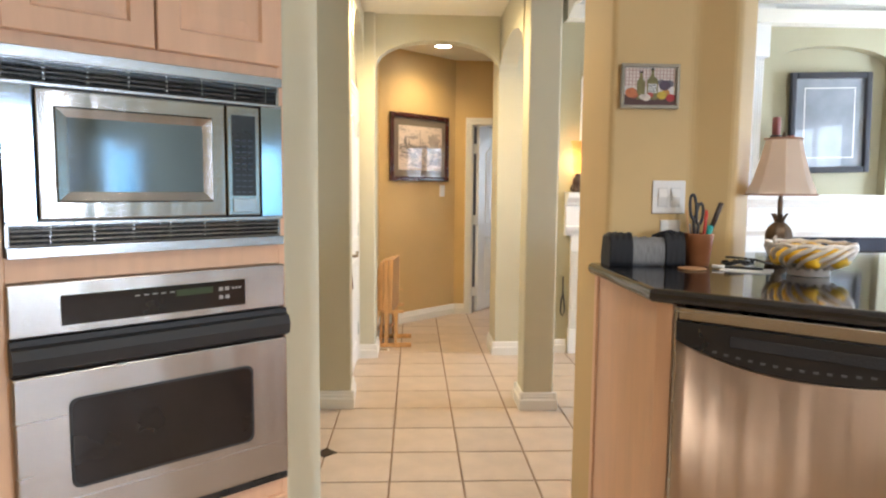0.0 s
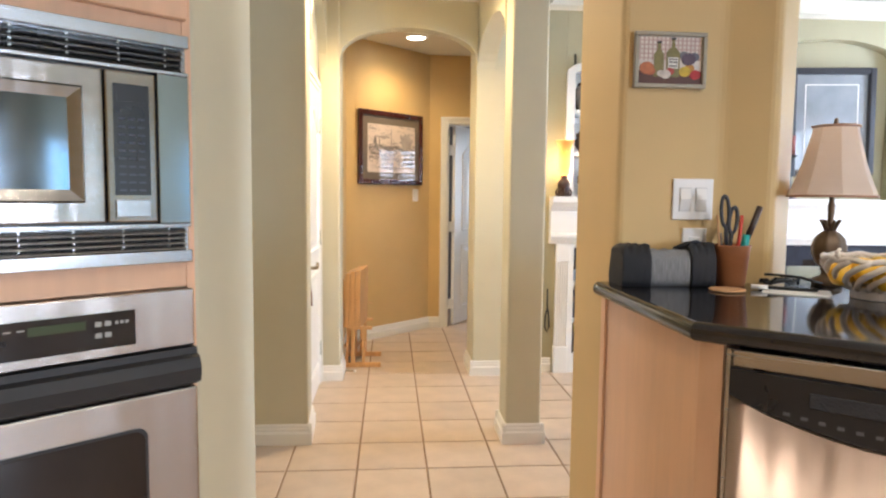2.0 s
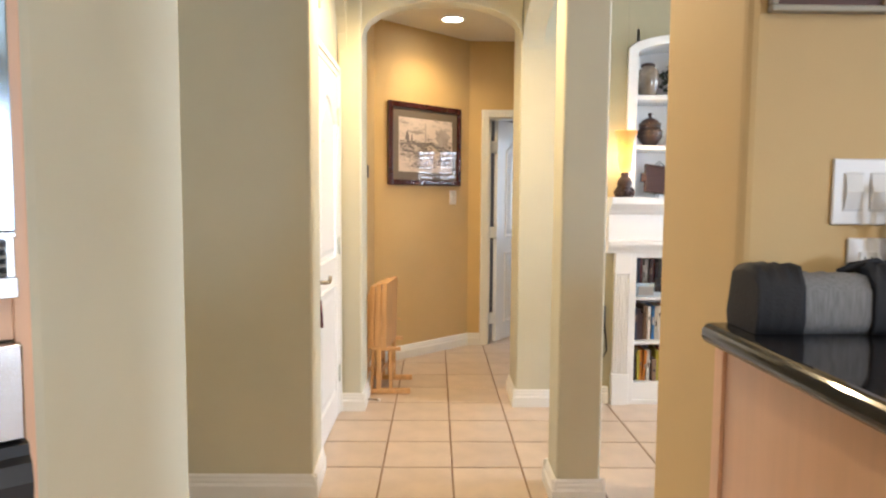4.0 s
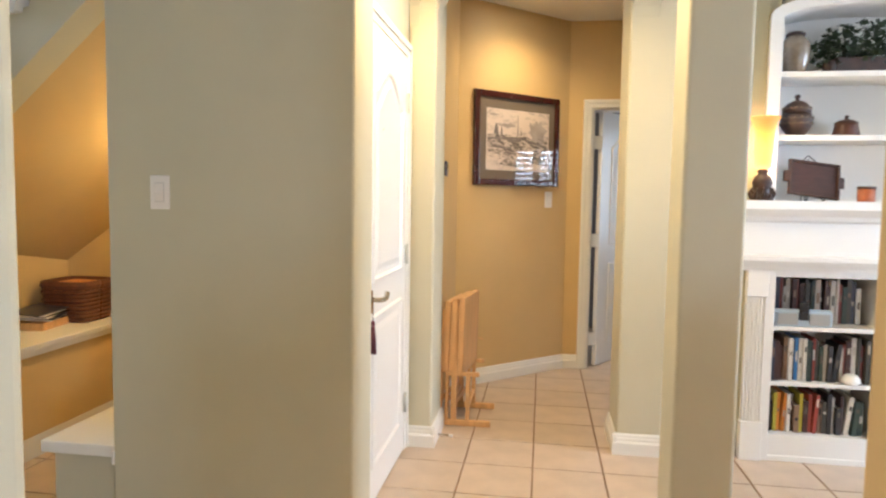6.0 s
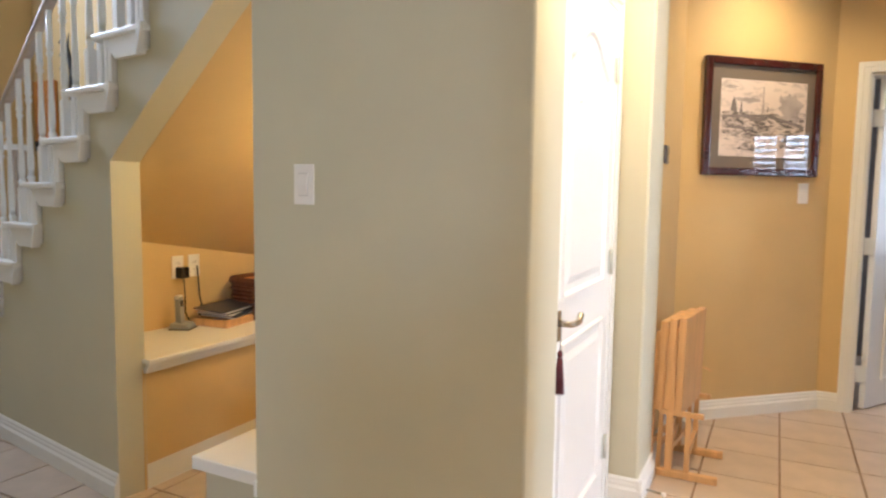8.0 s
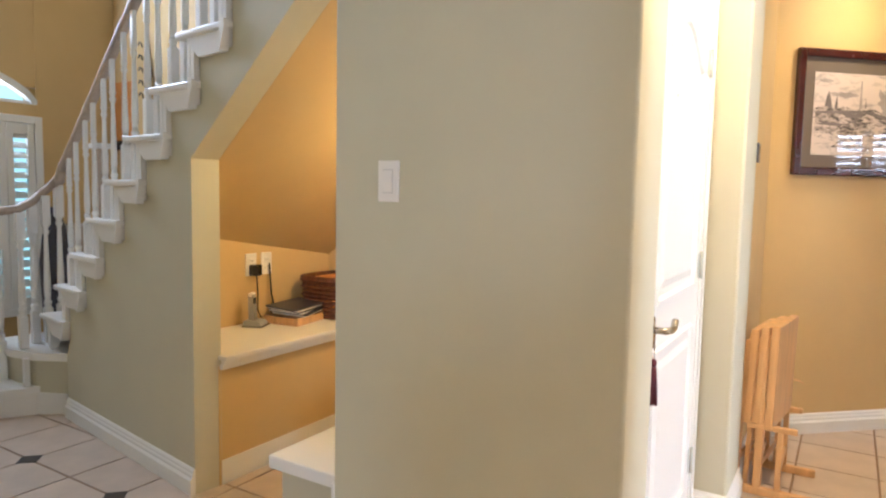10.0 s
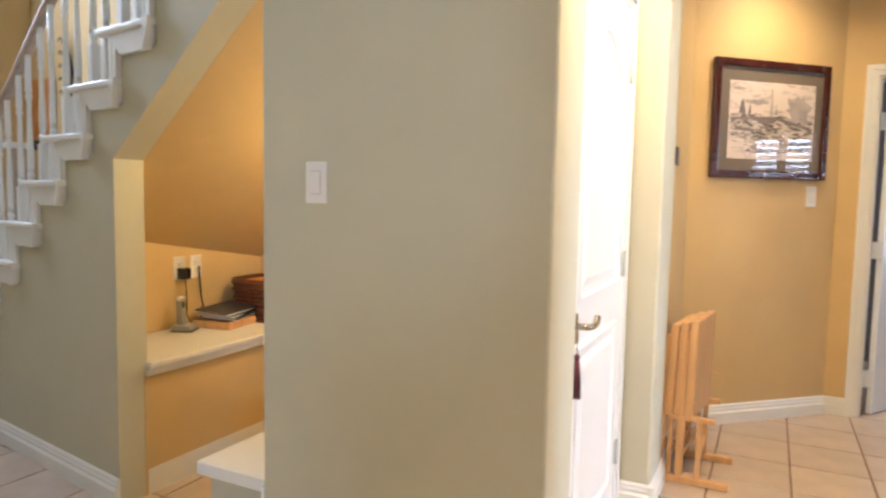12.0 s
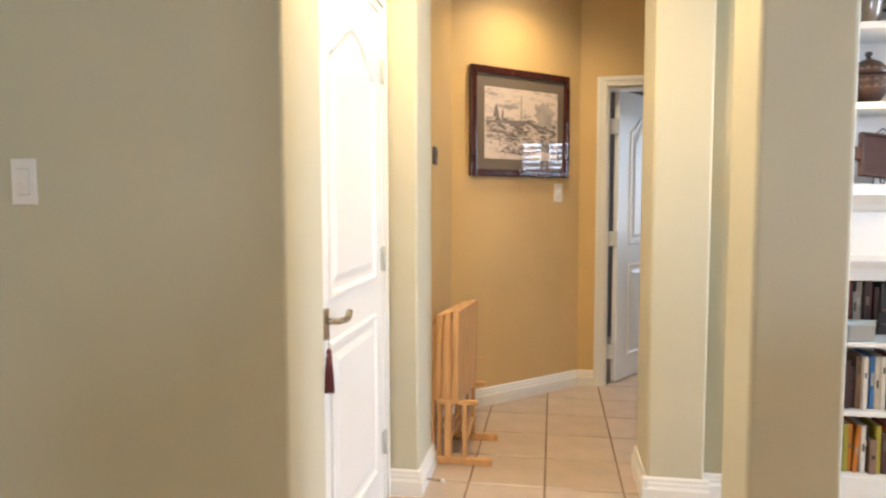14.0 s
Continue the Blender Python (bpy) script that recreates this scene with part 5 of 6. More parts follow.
add_lathe(bm, [(0.043, 0.186), (0.045, 0.196), (0.03, 0.206), (0.004, 0.210)], 0, 0, 24)
part("lid", bm, DARKWOOD, u)
pl = group_of("potted_ivy", "dark trailing ivy in a brown wooden trough on a white shelf", "plant", (1.50, 1.43, S1))
boxes("trough", [(-0.13, 0.10, -0.05, 0.05, 0.0, 0.075)], DARKWOOD, pl, bevel=0.006)
rnd = random.Random(8)
bm = bmesh.new()
for k in range(620):
    a, b = rnd.uniform(0, 2 * math.pi), rnd.uniform(0, 1)
    r = 0.16 * math.sqrt(rnd.random())
    p = Vector((-0.01 + 1.35 * r * math.cos(a), 0.5 * r * math.sin(a) - 0.01, 0.085 + 0.175 * b * (1 - (r / 0.17) ** 2) ** 0.5 - (0.05 if rnd.random() < 0.2 and r > 0.1 else 0)))
    s = rnd.uniform(0.011, 0.020)
    q = Euler((rnd.uniform(-1.2, 1.2), rnd.uniform(-1.2, 1.2), rnd.uniform(0, 6.3))).to_matrix()
    vs = [bm.verts.new(p + q @ Vector(v) * s) for v in ((0, 1.1, 0.1), (-0.5, 0.5, 0), (-0.9, 0.0, 0.1), (-0.35, -0.3, 0), (0, -0.9, 0.15), (0.35, -0.3, 0), (0.9, 0, 0.1), (0.5, 0.5, 0))]
    bm.faces.new(vs)
part("leaves", bm, LEAF, pl, kind="stuff")
bm = bmesh.new()
for k in range(14):
    a = k * 0.9
    add_tube(bm, [(0, 0, 0.06), (0.06 * math.cos(a), 0.03 * math.sin(a), 0.12), (0.15 * math.cos(a), 0.06 * math.sin(a), 0.12 + 0.02 * math.sin(a * 3))], 0.0022, 5)
part("stems", bm, LEAF, pl, kind="stuff")
pv = group_of("small_dark_pot", "small round dark pot beside ivy on a white shelf", "pot", (1.345, 1.40, S1))
bm = bmesh.new()
add_lathe(bm, [(0.02, 0), (0.03, 0.015), (0.032, 0.04), (0.024, 0.055), (0.026, 0.06)], 0, 0, 18)
part("body", bm, DARKWOOD, pv)
j = group_of("lidded_jar", "round dark jar with pale carved bands and a knobbed lid", "jar", (1.215, 1.42, S2))
bm = bmesh.new()
add_lathe(bm, [(0.032, 0), (0.045, 0.012), (0.068, 0.045), (0.074, 0.080), (0.066, 0.108), (0.060, 0.114)], 0, 0, 28)
part("body", bm, DARKWOOD, j)
bm = bmesh.new()
add_lathe(bm, [(0.066, 0.114), (0.062, 0.138), (0.046, 0.160), (0.024, 0.172), (0.010, 0.176), (0.008, 0.186), (0.014, 0.192), (0.012, 0.202), (0.003, 0.206)], 0, 0, 28)
part("lid", bm, DARKWOOD, j)
bm = bmesh.new()
for zc, rr in ((0.062, 0.0735), (0.088, 0.0745), (0.135, 0.0635)):
    for k in range(16):
        a = 2 * math.pi * k / 16
        add_tube(bm, [(rr * math.cos(a - 0.13), rr * math.sin(a - 0.13), zc - 0.006), (rr * 1.01 * math.cos(a), rr * 1.01 * math.sin(a), zc + 0.006), (rr * math.cos(a + 0.13), rr * math.sin(a + 0.13), zc - 0.006)], 0.0025, 4)
part("carved_bands", bm, STONEWARE, j, kind="stuff")
j = group_of("lidded_box", "dark brown flared wooden box with a knobbed lid", "box", (1.445, 1.42, S2))
bm = bmesh.new()
add_lathe(bm, [(0.062, 0), (0.062, 0.006), (0.052, 0.05), (0.050, 0.062)], 0, 0, 20)
part("body", bm, mat("red_brown_wood", (0.085, 0.030, 0.018, 1), 0.4, vary=0.2), j)
bm = bmesh.new()
add_lathe(bm, [(0.053, 0.062), (0.054, 0.066), (0.03, 0.080), (0.010, 0.084), (0.007, 0.092), (0.012, 0.098), (0.004, 0.103)], 0, 0, 20)
part("lid", bm, DARKWOOD, j)
tr = group_of("display_tray", "dark wooden tray with end handles leaning on a wire easel", "tray")
boxes("panel", [(-0.115, 0.115, 0.0, 0.008, 0.0, 0.165)], mat("dark_rosewood", (0.040, 0.016, 0.014, 1), 0.35, vary=0.35, scale=14, stretch=(1, 1, 6)), tr, bevel=0.002)
for r in ((-0.125, -0.113, -0.012, 0.010, -0.006, 0.171), (0.113, 0.125, -0.012, 0.010, -0.006, 0.171), (-0.113, 0.113, -0.012, 0.010, -0.006, 0.004), (-0.113, 0.113, -0.012, 0.010, 0.161, 0.171)):
    boxes("rim", [r], DARKWOOD, tr, bevel=0.003)
for s in (-1, 1):
    boxes("handle", [(s * 0.135 - 0.014, s * 0.135 + 0.014, -0.008, 0.008, 0.055, 0.110)], DARKWOOD, tr, bevel=0.004)
tr.matrix_world = Matrix.Translation((1.285, 1.35, S3 + 0.026)) @ Euler((radians(-14), radians(7), radians(8))).to_matrix().to_4x4()
ez = group_of("wire_easel", "black wire easel holding a wooden tray", "easel", (1.285, 1.37, S3))
bm = bmesh.new()
for s in (-1, 1):
    add_tube(bm, [(s * 0.03, 0.06, 0.2), (s * 0.035, 0.0, 0.04), (s * 0.04, -0.03, 0.003), (s * 0.04, -0.055, 0.003), (s * 0.04, -0.058, 0.025)], 0.003, 6)
add_tube(bm, [(-0.03, 0.06, 0.2), (0, 0.065, 0.225), (0.03, 0.06, 0.2)], 0.003, 6)
add_tube(bm, [(0, 0.065, 0.21), (0, 0.13, 0.003)], 0.003, 6)
part("wire", bm, IRON, ez)
cn = group_of("jar_candle", "round copper coloured jar candle on the white mantel", "candle", (1.515, 1.33, S3))
bm = bmesh.new()
add_lathe(bm, [(0.036, 0), (0.038, 0.003), (0.038, 0.064)], 0, 0, 24)
part("jar", bm, CANDLE, cn)
bm = bmesh.new()
add_lathe(bm, [(0.039, 0.060), (0.040, 0.064), (0.040, 0.072), (0.036, 0.074)], 0, 0, 24)
part("rim", bm, DARKWOOD, cn)

# books
BOOKC = [(0.02, 0.018, 0.02), (0.05, 0.02, 0.018), (0.10, 0.08, 0.06), (0.42, 0.38, 0.33), (0.60, 0.57, 0.52), (0.03, 0.035, 0.06), (0.17, 0.03, 0.022), (0.06, 0.055, 0.045), (0.02, 0.09, 0.25), (0.22, 0.14, 0.09), (0.03, 0.05, 0.04)]
BMAT = [mat("book_cover", (*c, 1), 0.5, vary=0.12, scale=30) for c in BOOKC]
BMAT_X = {"orange": mat("book_cover", (0.60, 0.21, 0.02, 1), 0.5), "yellow": mat("book_cover", (0.42, 0.36, 0.03, 1), 0.5), "blue": mat("book_cover", (0.05, 0.20, 0.50, 1), 0.5), "white": BMAT[4], "red": mat("book_cover", (0.28, 0.045, 0.03, 1), 0.5)}
LABELC = {"orange": "orange", "yellow": "yellow", "blue": "blue", "white": "white", "red": "red"}
TONES = ["black", "dark brown", "brown", "grey", "white", "dark blue", "dark red", "dark grey", "blue", "tan", "dark green"]
PAGES = mat("book_pages", (0.55, 0.50, 0.40, 1), 0.8, vary=0.1, scale=60)
rnd = random.Random(21)


def book(x, y, z, w, d, h, m_, tone, lean=0.0):
    g = group_of("book", f"{tone} book standing upright on a white shelf", "book", group="books")
    bm = bmesh.new()
    t = min(0.003, w * 0.15)
    add_box(bm, 0, t, 0, d, 0, h)
    add_box(bm, w - t, w, 0, d, 0, h)
    add_box(bm, t * 0.5, w - t * 0.5, -0.002, t, 0, h, bevel=0.0008)
    part("cover", bm, m_, g)
    boxes("pages", [(t, w - t, t, d - 0.003, 0.002, h - 0.004)], PAGES, g)
    if w > 0.014 and rnd.random() < 0.75:
        c = rnd.choice([3, 4, 9, 2])
        zz = h * rnd.uniform(0.35, 0.7)
        boxes("spine_title", [(w * 0.25, w * 0.75, -0.0030, -0.0015, zz, zz + h * rnd.uniform(0.08, 0.25))], BMAT[c] if m_ is not BMAT[c] else BMAT[0], g)
    g.matrix_world = Matrix.Translation((x, y, z)) @ Matrix.Rotation(lean, 4, "Y")
    return g


def row(x0, x1, z, hmin, hmax, special, back=0.0):
    x, i = x0, 0
    while True:
        w = rnd.uniform(0.010, 0.026)
        h = rnd.uniform(hmin, hmax)
        tone = special.get(i)
        k = rnd.choice([0, 0, 1, 1, 2, 3, 5, 6, 7, 7, 9, 10, 4])
        m_ = BMAT_X[tone] if tone else BMAT[k]
        if tone:
            w, h = 0.017, hmax * 0.95
        lean = 0.0
        if rnd.random() < 0.12 and x > x0 + 0.03:
            lean = radians(rnd.uniform(3, 8))
        adv = w + (math.sin(lean) * h * 0.55 if lean else 0.0)
        if x + adv > x1:
            return
        book(x, YF + 0.03 + back + rnd.uniform(0, 0.03), z, w, rnd.uniform(0.13, 0.17), h, m_, LABELC.get(tone) or TONES[k], lean)
        x += adv + 0.001
        i += 1


row(1.112, 1.60, 0.136, 0.13, 0.205, {3: "yellow", 4: "orange", 5: "orange", 6: "white", 9: "yellow", 11: "red", 12: "red"})
row(1.112, 1.60, 0.399, 0.17, 0.225, {5: "white", 7: "blue", 8: "white", 9: "white", 12: "red"})
row(1.112, 1.60, 0.676, 0.18, 0.235, {}, back=0.10)
row(1.695, 2.01, 0.136, 0.16, 0.21, {})
row(1.695, 2.01, 0.399, 0.17, 0.22, {})
row(1.695, 2.01, 0.676, 0.18, 0.235, {})

sp = group_of("speaker_dock", "pale blue grey speaker dock with a dark handset on a bookshelf", "speaker", (1.262, 1.345, 0.6755))
sp.scale = (1.13, 1.0, 1.08)
bm = bmesh.new()
add_prism(bm, [(-0.03, 0.0), (0.03, 0.0), (0.02, 0.075), (0.0, 0.078), (-0.022, 0.068)], -0.118, 0.118, "x", bevel=0.006)
part("body", bm, SILVER, sp)
boxes("grille", [(-0.105, -0.025, -0.034, -0.027, 0.010, 0.060), (0.025, 0.105, -0.034, -0.027, 0.010, 0.060)], GREYPLASTIC, sp, kind="stuff")
bm = bmesh.new()
add_box(bm, -0.020, 0.020, -0.036, -0.026, 0.03, 0.115, bevel=0.004)
part("handset", bm, BLACK, sp)
wd = group_of("seashell", "round white seashell in front of books on a shelf", "shell", (1.50, 1.335, 0.3985))
bm = bmesh.new()
add_lathe(bm, [(0.030, 0.0), (0.042, 0.012), (0.040, 0.030), (0.026, 0.046), (0.008, 0.052)], 0, 0, 20)
part("shell_body", bm, PAPER, wd)
# the bookcase and all that stands in it sit 3 cm east of the fireplace wall's own grid
for ob in scene.objects:
    if ob.parent is None and (ob.name.split(".")[0] in ("built_in_bookcase", "stoneware_urn", "potted_ivy", "small_dark_pot", "lidded_jar", "lidded_box", "display_tray", "wire_easel", "jar_candle", "book", "speaker_dock", "seashell")):
        ob.location.x += 0.03
# ---- staircase, in the stair wall's own frame: x up the flight, y into the depth ----
def tread_z(k):
    return 0.155 + RISE * (k - 1)


def tread_u(k):
    return -0.594 - RUN * (10 - k)


def baluster(name, x, y, z0, z1, parent, w=0.034, head=None):
    """A turned baluster: square foot and head, a slim vase-shaped shaft between."""
    bm = bmesh.new()
    h = z1 - z0
    lo, hi = 0.24 * h if h < 1.4 else 0.30, h - 0.20 * h
    add_box(bm, x - w / 2, x + w / 2, y - w / 2, y + w / 2, z0, z0 + lo, bevel=0.002)
    e = head or w
    add_box(bm, x - e / 2, x + e / 2, y - e / 2, y + e / 2, z0 + hi, z1, bevel=0.002)
    s = hi - lo
    prof = [(w * 0.50, 0.0), (w * 0.36, 0.012), (w * 0.50, 0.03), (w * 0.34, 0.045), (w * 0.30, 0.08 * s), (w * 0.43, 0.20 * s), (w * 0.42, 0.32 * s), (w * 0.32, 0.60 * s), (w * 0.26, 0.92 * s - 0.02), (w * 0.46, s - 0.035), (w * 0.30, s - 0.022), (w * 0.48, s)]
    add_lathe(bm, [(r, z0 + lo + z) for r, z in prof], x, y, 12, cap=False)
    return part(name, bm, WHITE, parent)


st = group_of("staircase", "white staircase with turned balusters and a tan handrail", "staircase")
rail_z = lambda u: 2.095 + 0.80 * (u + 1.379)
for k in range(2, 15):
    u, z = tread_u(k), tread_z(k)
    boxes("tread", [(u - 0.36, u + 0.004, -0.035, 1.35, z - 0.028, z)], WHITE, st, "white painted tread with a moulded end", bevel=0.008)
    bm = bmesh.new()
    add_prism(bm, [(u - 0.300, z - 0.028), (u - 0.006, z - 0.028), (u - 0.016, z - 0.060), (u - 0.030, z - 0.105), (u - 0.210, z - 0.105), (u - 0.240, z - 0.075)], -0.020, 0.02, "y", bevel=0.003, segs=1)
    part("tread_bracket", bm, WHITE, st)
    bm = bmesh.new()
    add_prism(bm, [(u + 0.006, z + 0.002), (u + 0.006, z - 0.028), (u - 0.006, z - 0.060), (u - 0.022, z - 0.105), (u - 0.030, z - 0.105), (u - 0.022, z + 0.002)], -0.040, -0.018, "y", bevel=0.003, segs=1)
    part("end_cap", bm, WHITE, st)
    if k < 14:
        boxes("riser", [(u - 0.075, u - 0.055, -0.012, 1.35, z, z + RISE - 0.034)], WHITE, st, bevel=0.002)
        for d in (0.050, 0.033, 0.014):
            boxes("riser_moulding", [(u - d - 0.009, u - d + 0.004, -0.016 - 0.004 * (d < 0.02), 0.03, z, z + RISE - 0.03)], WHITE, st, bevel=0.002)
    for du in (0.155, 0.255):
        if k >= 3 and u - du > -2.33:
            baluster("baluster", u - du, 0.025, z, rail_z(u - du) - 0.03, st, head=0.021)
bm = bmesh.new()
us = [-2.30 + 0.1 * i for i in range(23)]
rings = []
for u in us:
    z = rail_z(u)
    rings.append([bm.verts.new((u, 0.025 + y, z + h)) for y, h in ((-0.020, -0.03), (-0.015, -0.034), (0.015, -0.034), (0.020, -0.03), (0.024, -0.008), (0.018, 0.010), (0.0, 0.016), (-0.018, 0.010), (-0.024, -0.008))])
for a, b in zip(rings, rings[1:]):
    for i in range(9):
        bm.faces.new([a[i], a[(i + 1) % 9], b[(i + 1) % 9], b[i]]).smooth = True
bm.faces.new(rings[0])
bm.faces.new(rings[-1][::-1])
bmesh.ops.recalc_face_normals(bm, faces=bm.faces[:])
part("handrail", bm, OAK, st, "tan painted handrail")
# gooseneck, newel and the sweeping lower rail
bm = bmesh.new()
add_tube(bm, [(-2.30, 0.025, rail_z(-2.30)), (-2.36, 0.03, 1.30), (-2.42, 0.05, 1.275), (-2.50, 0.07, 1.29), (-2.60, 0.08, 1.26), (-2.63, 0.03, 1.21), (-2.64, -0.03, 1.15), (-2.62, -0.10, 1.115), (-2.66, -0.18, 1.10), (-2.74, -0.28, 1.10), (-2.86, -0.34, 1.10)], 0.025, 10)
part("lower_handrail", bm, OAK, st, "tan curved lower handrail")
boxes("newel", [(-2.335, -2.268, 0.19, 0.25, 0.34, 1.455)], OAK, st, "square tan newel post", bevel=0.004)
boxes("newel_cap", [(-2.355, -2.248, 0.17, 0.27, 1.455, 1.485)], WHITE, st, bevel=0.005)
for x, y, z0, z1 in ((-2.615, 0.104, 0.343, 1.25), (-2.623, 0.035, 0.343, 1.19), (-2.643, -0.026, 0.343, 1.13), (-2.56, -0.112, 0.343, 1.095), (-2.675, -0.19, 0.155, 1.08), (-2.73, -0.27, 0.155, 1.08), (-2.81, -0.33, 0.155, 1.08)):
    baluster("lower_baluster", x, y, z0, z1, st, w=0.044)
bm = bmesh.new()
add_prism(bm, [(-2.29, 0.0), (-2.40, -0.10), (-2.43, -0.18), (-2.47, -0.27), (-2.60, -0.40), (-2.80, -0.46), (-3.0, -0.42), (-3.15, -0.30), (-3.15, 1.3), (-2.29, 1.3)], 0.0, 0.12, "z", bevel=0.006)
part("first_riser", bm, WHITE, st)
bm = bmesh.new()
add_prism(bm, [(-2.40, -0.06), (-2.41, -0.17), (-2.45, -0.29), (-2.59, -0.425), (-2.80, -0.485), (-3.02, -0.44), (-3.18, -0.30), (-3.18, 1.3), (-2.40, 1.3)], 0.12, 0.155, "z", bevel=0.01)
part("first_tread", bm, WHITE, st, "white curved bottom tread")
bm = bmesh.new()
add_prism(bm, [(-2.26, 0.02), (-2.42, -0.10), (-2.58, -0.15), (-2.75, -0.16), (-2.9, -0.10), (-2.9, 1.3), (-2.26, 1.3)], 0.12, 0.31, "z")
part("second_riser", bm, SAGE, st, "sage painted side of the second step")
boxes("corner_post", [(-2.455, -2.425, -0.155, -0.125, 0.155, 0.31)], WHITE, st, bevel=0.003)
bm = bmesh.new()
add_prism(bm, [(-2.25, 0.01), (-2.41, -0.12), (-2.58, -0.175), (-2.76, -0.185), (-2.93, -0.12), (-2.93, 1.3), (-2.25, 1.3)], 0.30, 0.343, "z", bevel=0.008)
part("second_tread", bm, WHITE, st, "white second tread")
set_at(st, STAIR)
# the wall rail behind and the objects seen through the balusters
wr = group_of("wall_handrail", "tan handrail on the gold wall behind the stair", "handrail")
bm = bmesh.new()
add_tube(bm, [(-4.6, 1.43, 1.30), (-2.0, 1.43, 3.35)], 0.024, 10)
part("rail", bm, OAK, wr)
for x in (-4.3, -3.3, -2.4):
    bm = bmesh.new()
    z = 1.30 + (x + 4.6) * 0.788
    add_tube(bm, [(x, 1.43, z - 0.02), (x, 1.45, z - 0.06), (x, 1.50, z - 0.06)], 0.006, 6)
    part("rail_bracket", bm, NICKEL, wr)
art = group_of("orange_canvas_print", "orange and brown abstract print on the gold stair wall", "picture", (-4.83, 1.498, 1.60))
boxes("canvas", [(-0.12, 0.12, -0.03, 0, -0.08, 0.42)], ORANGE, art, bevel=0.003)
boxes("dark_band", [(-0.12, 0.12, -0.032, -0.03, -0.08, -0.01)], BLACK, art)
ir = group_of("iron_wall_ornament", "black wrought iron scroll ornament hanging on the gold stair wall", "wall ornament", (-4.53, 1.485, 1.79))
bm = bmesh.new()
add_tube(bm, [(0, 0, 0.0), (0.0, -0.01, 0.15), (0.02, -0.01, 0.26), (0.0, -0.01, 0.36), (-0.02, -0.01, 0.44), (0.0, -0.01, 0.54)], 0.016, 8, [0.3, 0.9, 1.1, 1.0, 0.6, 0.2])
part("blade", bm, IRON, ir)
for i in range(5):
    bm = bmesh.new()
    z = 0.12 + 0.09 * i
    add_tube(bm, [(-0.11, -0.01, z), (-0.09, -0.012, z + 0.02), (-0.07, -0.012, z + 0.01), (-0.06, -0.012, z - 0.02)], 0.005, 6)
    part("leaf", bm, IRON, ir)
fl = group_of("floor_ornament", "tall dark blue black vase standing behind the stair balusters", "vase", (-4.17, 0.60, 0.0))
bm = bmesh.new()
add_lathe(bm, [(0.06, 0), (0.07, 0.02), (0.05, 0.1), (0.075, 0.45), (0.085, 0.80), (0.06, 1.0), (0.035, 1.08), (0.045, 1.12)], 0, 0, 20)
part("body", bm, NAVY, fl)
pn = group_of("wooden_cabinet", "tan wooden cabinet against the gold foyer wall", "cabinet", (-4.80, 1.22, 0.0))
boxes("body", [(-0.16, 0.16, -0.2, 0.2, 0, 0.95)], OAK, pn, bevel=0.006)
boxes("top", [(-0.18, 0.18, -0.22, 0.22, 0.95, 0.975)], OAK, pn, bevel=0.006)

# ---- alcove under the stair ----
structure(boxes("wall_alcove_west", [(-2.88, -2.80, 0.36, 1.5, 0.0, 1.1)], GOLD))
structure(boxes("wall_alcove_panel", [(-2.80, -2.3695, 0.300, 1.47, 0.0, 0.515)], GOLD), "gold painted panel below a white ledge")
structure(boxes("wall_alcove_north", [(-2.88, -1.38, 1.46, 1.499, 0.0, 2.4)], GOLD))
bm = bmesh.new()
add_prism(bm, [(-1.62, 0.841), (-0.90, 1.365), (0.30, 2.239), (0.30, 2.30), (-1.62, 0.90)], 0.121, 1.75, "y")
for v in bm.verts:
    v.co.z -= 0.075 if v.co.y > 1 else 0.0
set_at(structure(part("ceiling_alcove", bm, GOLD), "gold painted sloping ceiling under the stair"), STAIR)
along("baseboard", (-2.3695, 1.46), (-2.3695, 0.312), [(a, b) for a, b in BASE], WHITE)
along("baseboard", (-1.5, 1.46), (-2.36, 1.46), [(a, b) for a, b in BASE], WHITE)
lg = group_of("alcove_ledge", "white painted ledge with a stepped moulded edge in the stair alcove", "shelf")
boxes("ledge_top", [(-2.80, -2.325, 0.302, 1.459, 0.540, 0.560)], WHITE, lg, bevel=0.003)
boxes("edge_moulding", [(-2.358, -2.335, 0.302, 1.459, 0.522, 0.540)], WHITE, lg, bevel=0.005)
boxes("edge_moulding", [(-2.368, -2.345, 0.302, 1.459, 0.500, 0.522)], WHITE, lg, bevel=0.004)
sb = group_of("step_box", "low sage painted half wall with a white cap in the alcove", "half wall")
boxes("body", [(-1.785, -1.51, 0.085, 0.9, 0.0, 0.305)], SAGE, sb)
boxes("cap", [(-1.815, -1.490, 0.050, 0.9, 0.305, 0.350)], WHITE, sb, "white painted cap", bevel=0.004)
boxes("cap_end", [(-1.492, -1.480, 0.000, 0.06, 0.300, 0.352)], WHITE, sb, bevel=0.003)
ZL = 0.5605
EAST = Matrix.Rotation(radians(90), 4, "Z")
plate("outlet", Matrix.Translation((-2.7995, 0.86, 0.860)) @ EAST, 1, "white wall outlet with a black power adapter above a ledge", "outlet")
plate("phone_jack_plate", Matrix.Translation((-2.7995, 0.965, 0.860)) @ EAST, 1, "white wall jack plate with a thin cable above a ledge", "jack")
ad = group_of("power_adapter", "black power adapter plugged into a white wall outlet", "adapter", (-2.79, 0.865, 0.830))
boxes("adapter_body", [(0.0, 0.045, -0.025, 0.025, -0.025, 0.032)], BLACK, ad, bevel=0.005)
bm = bmesh.new()
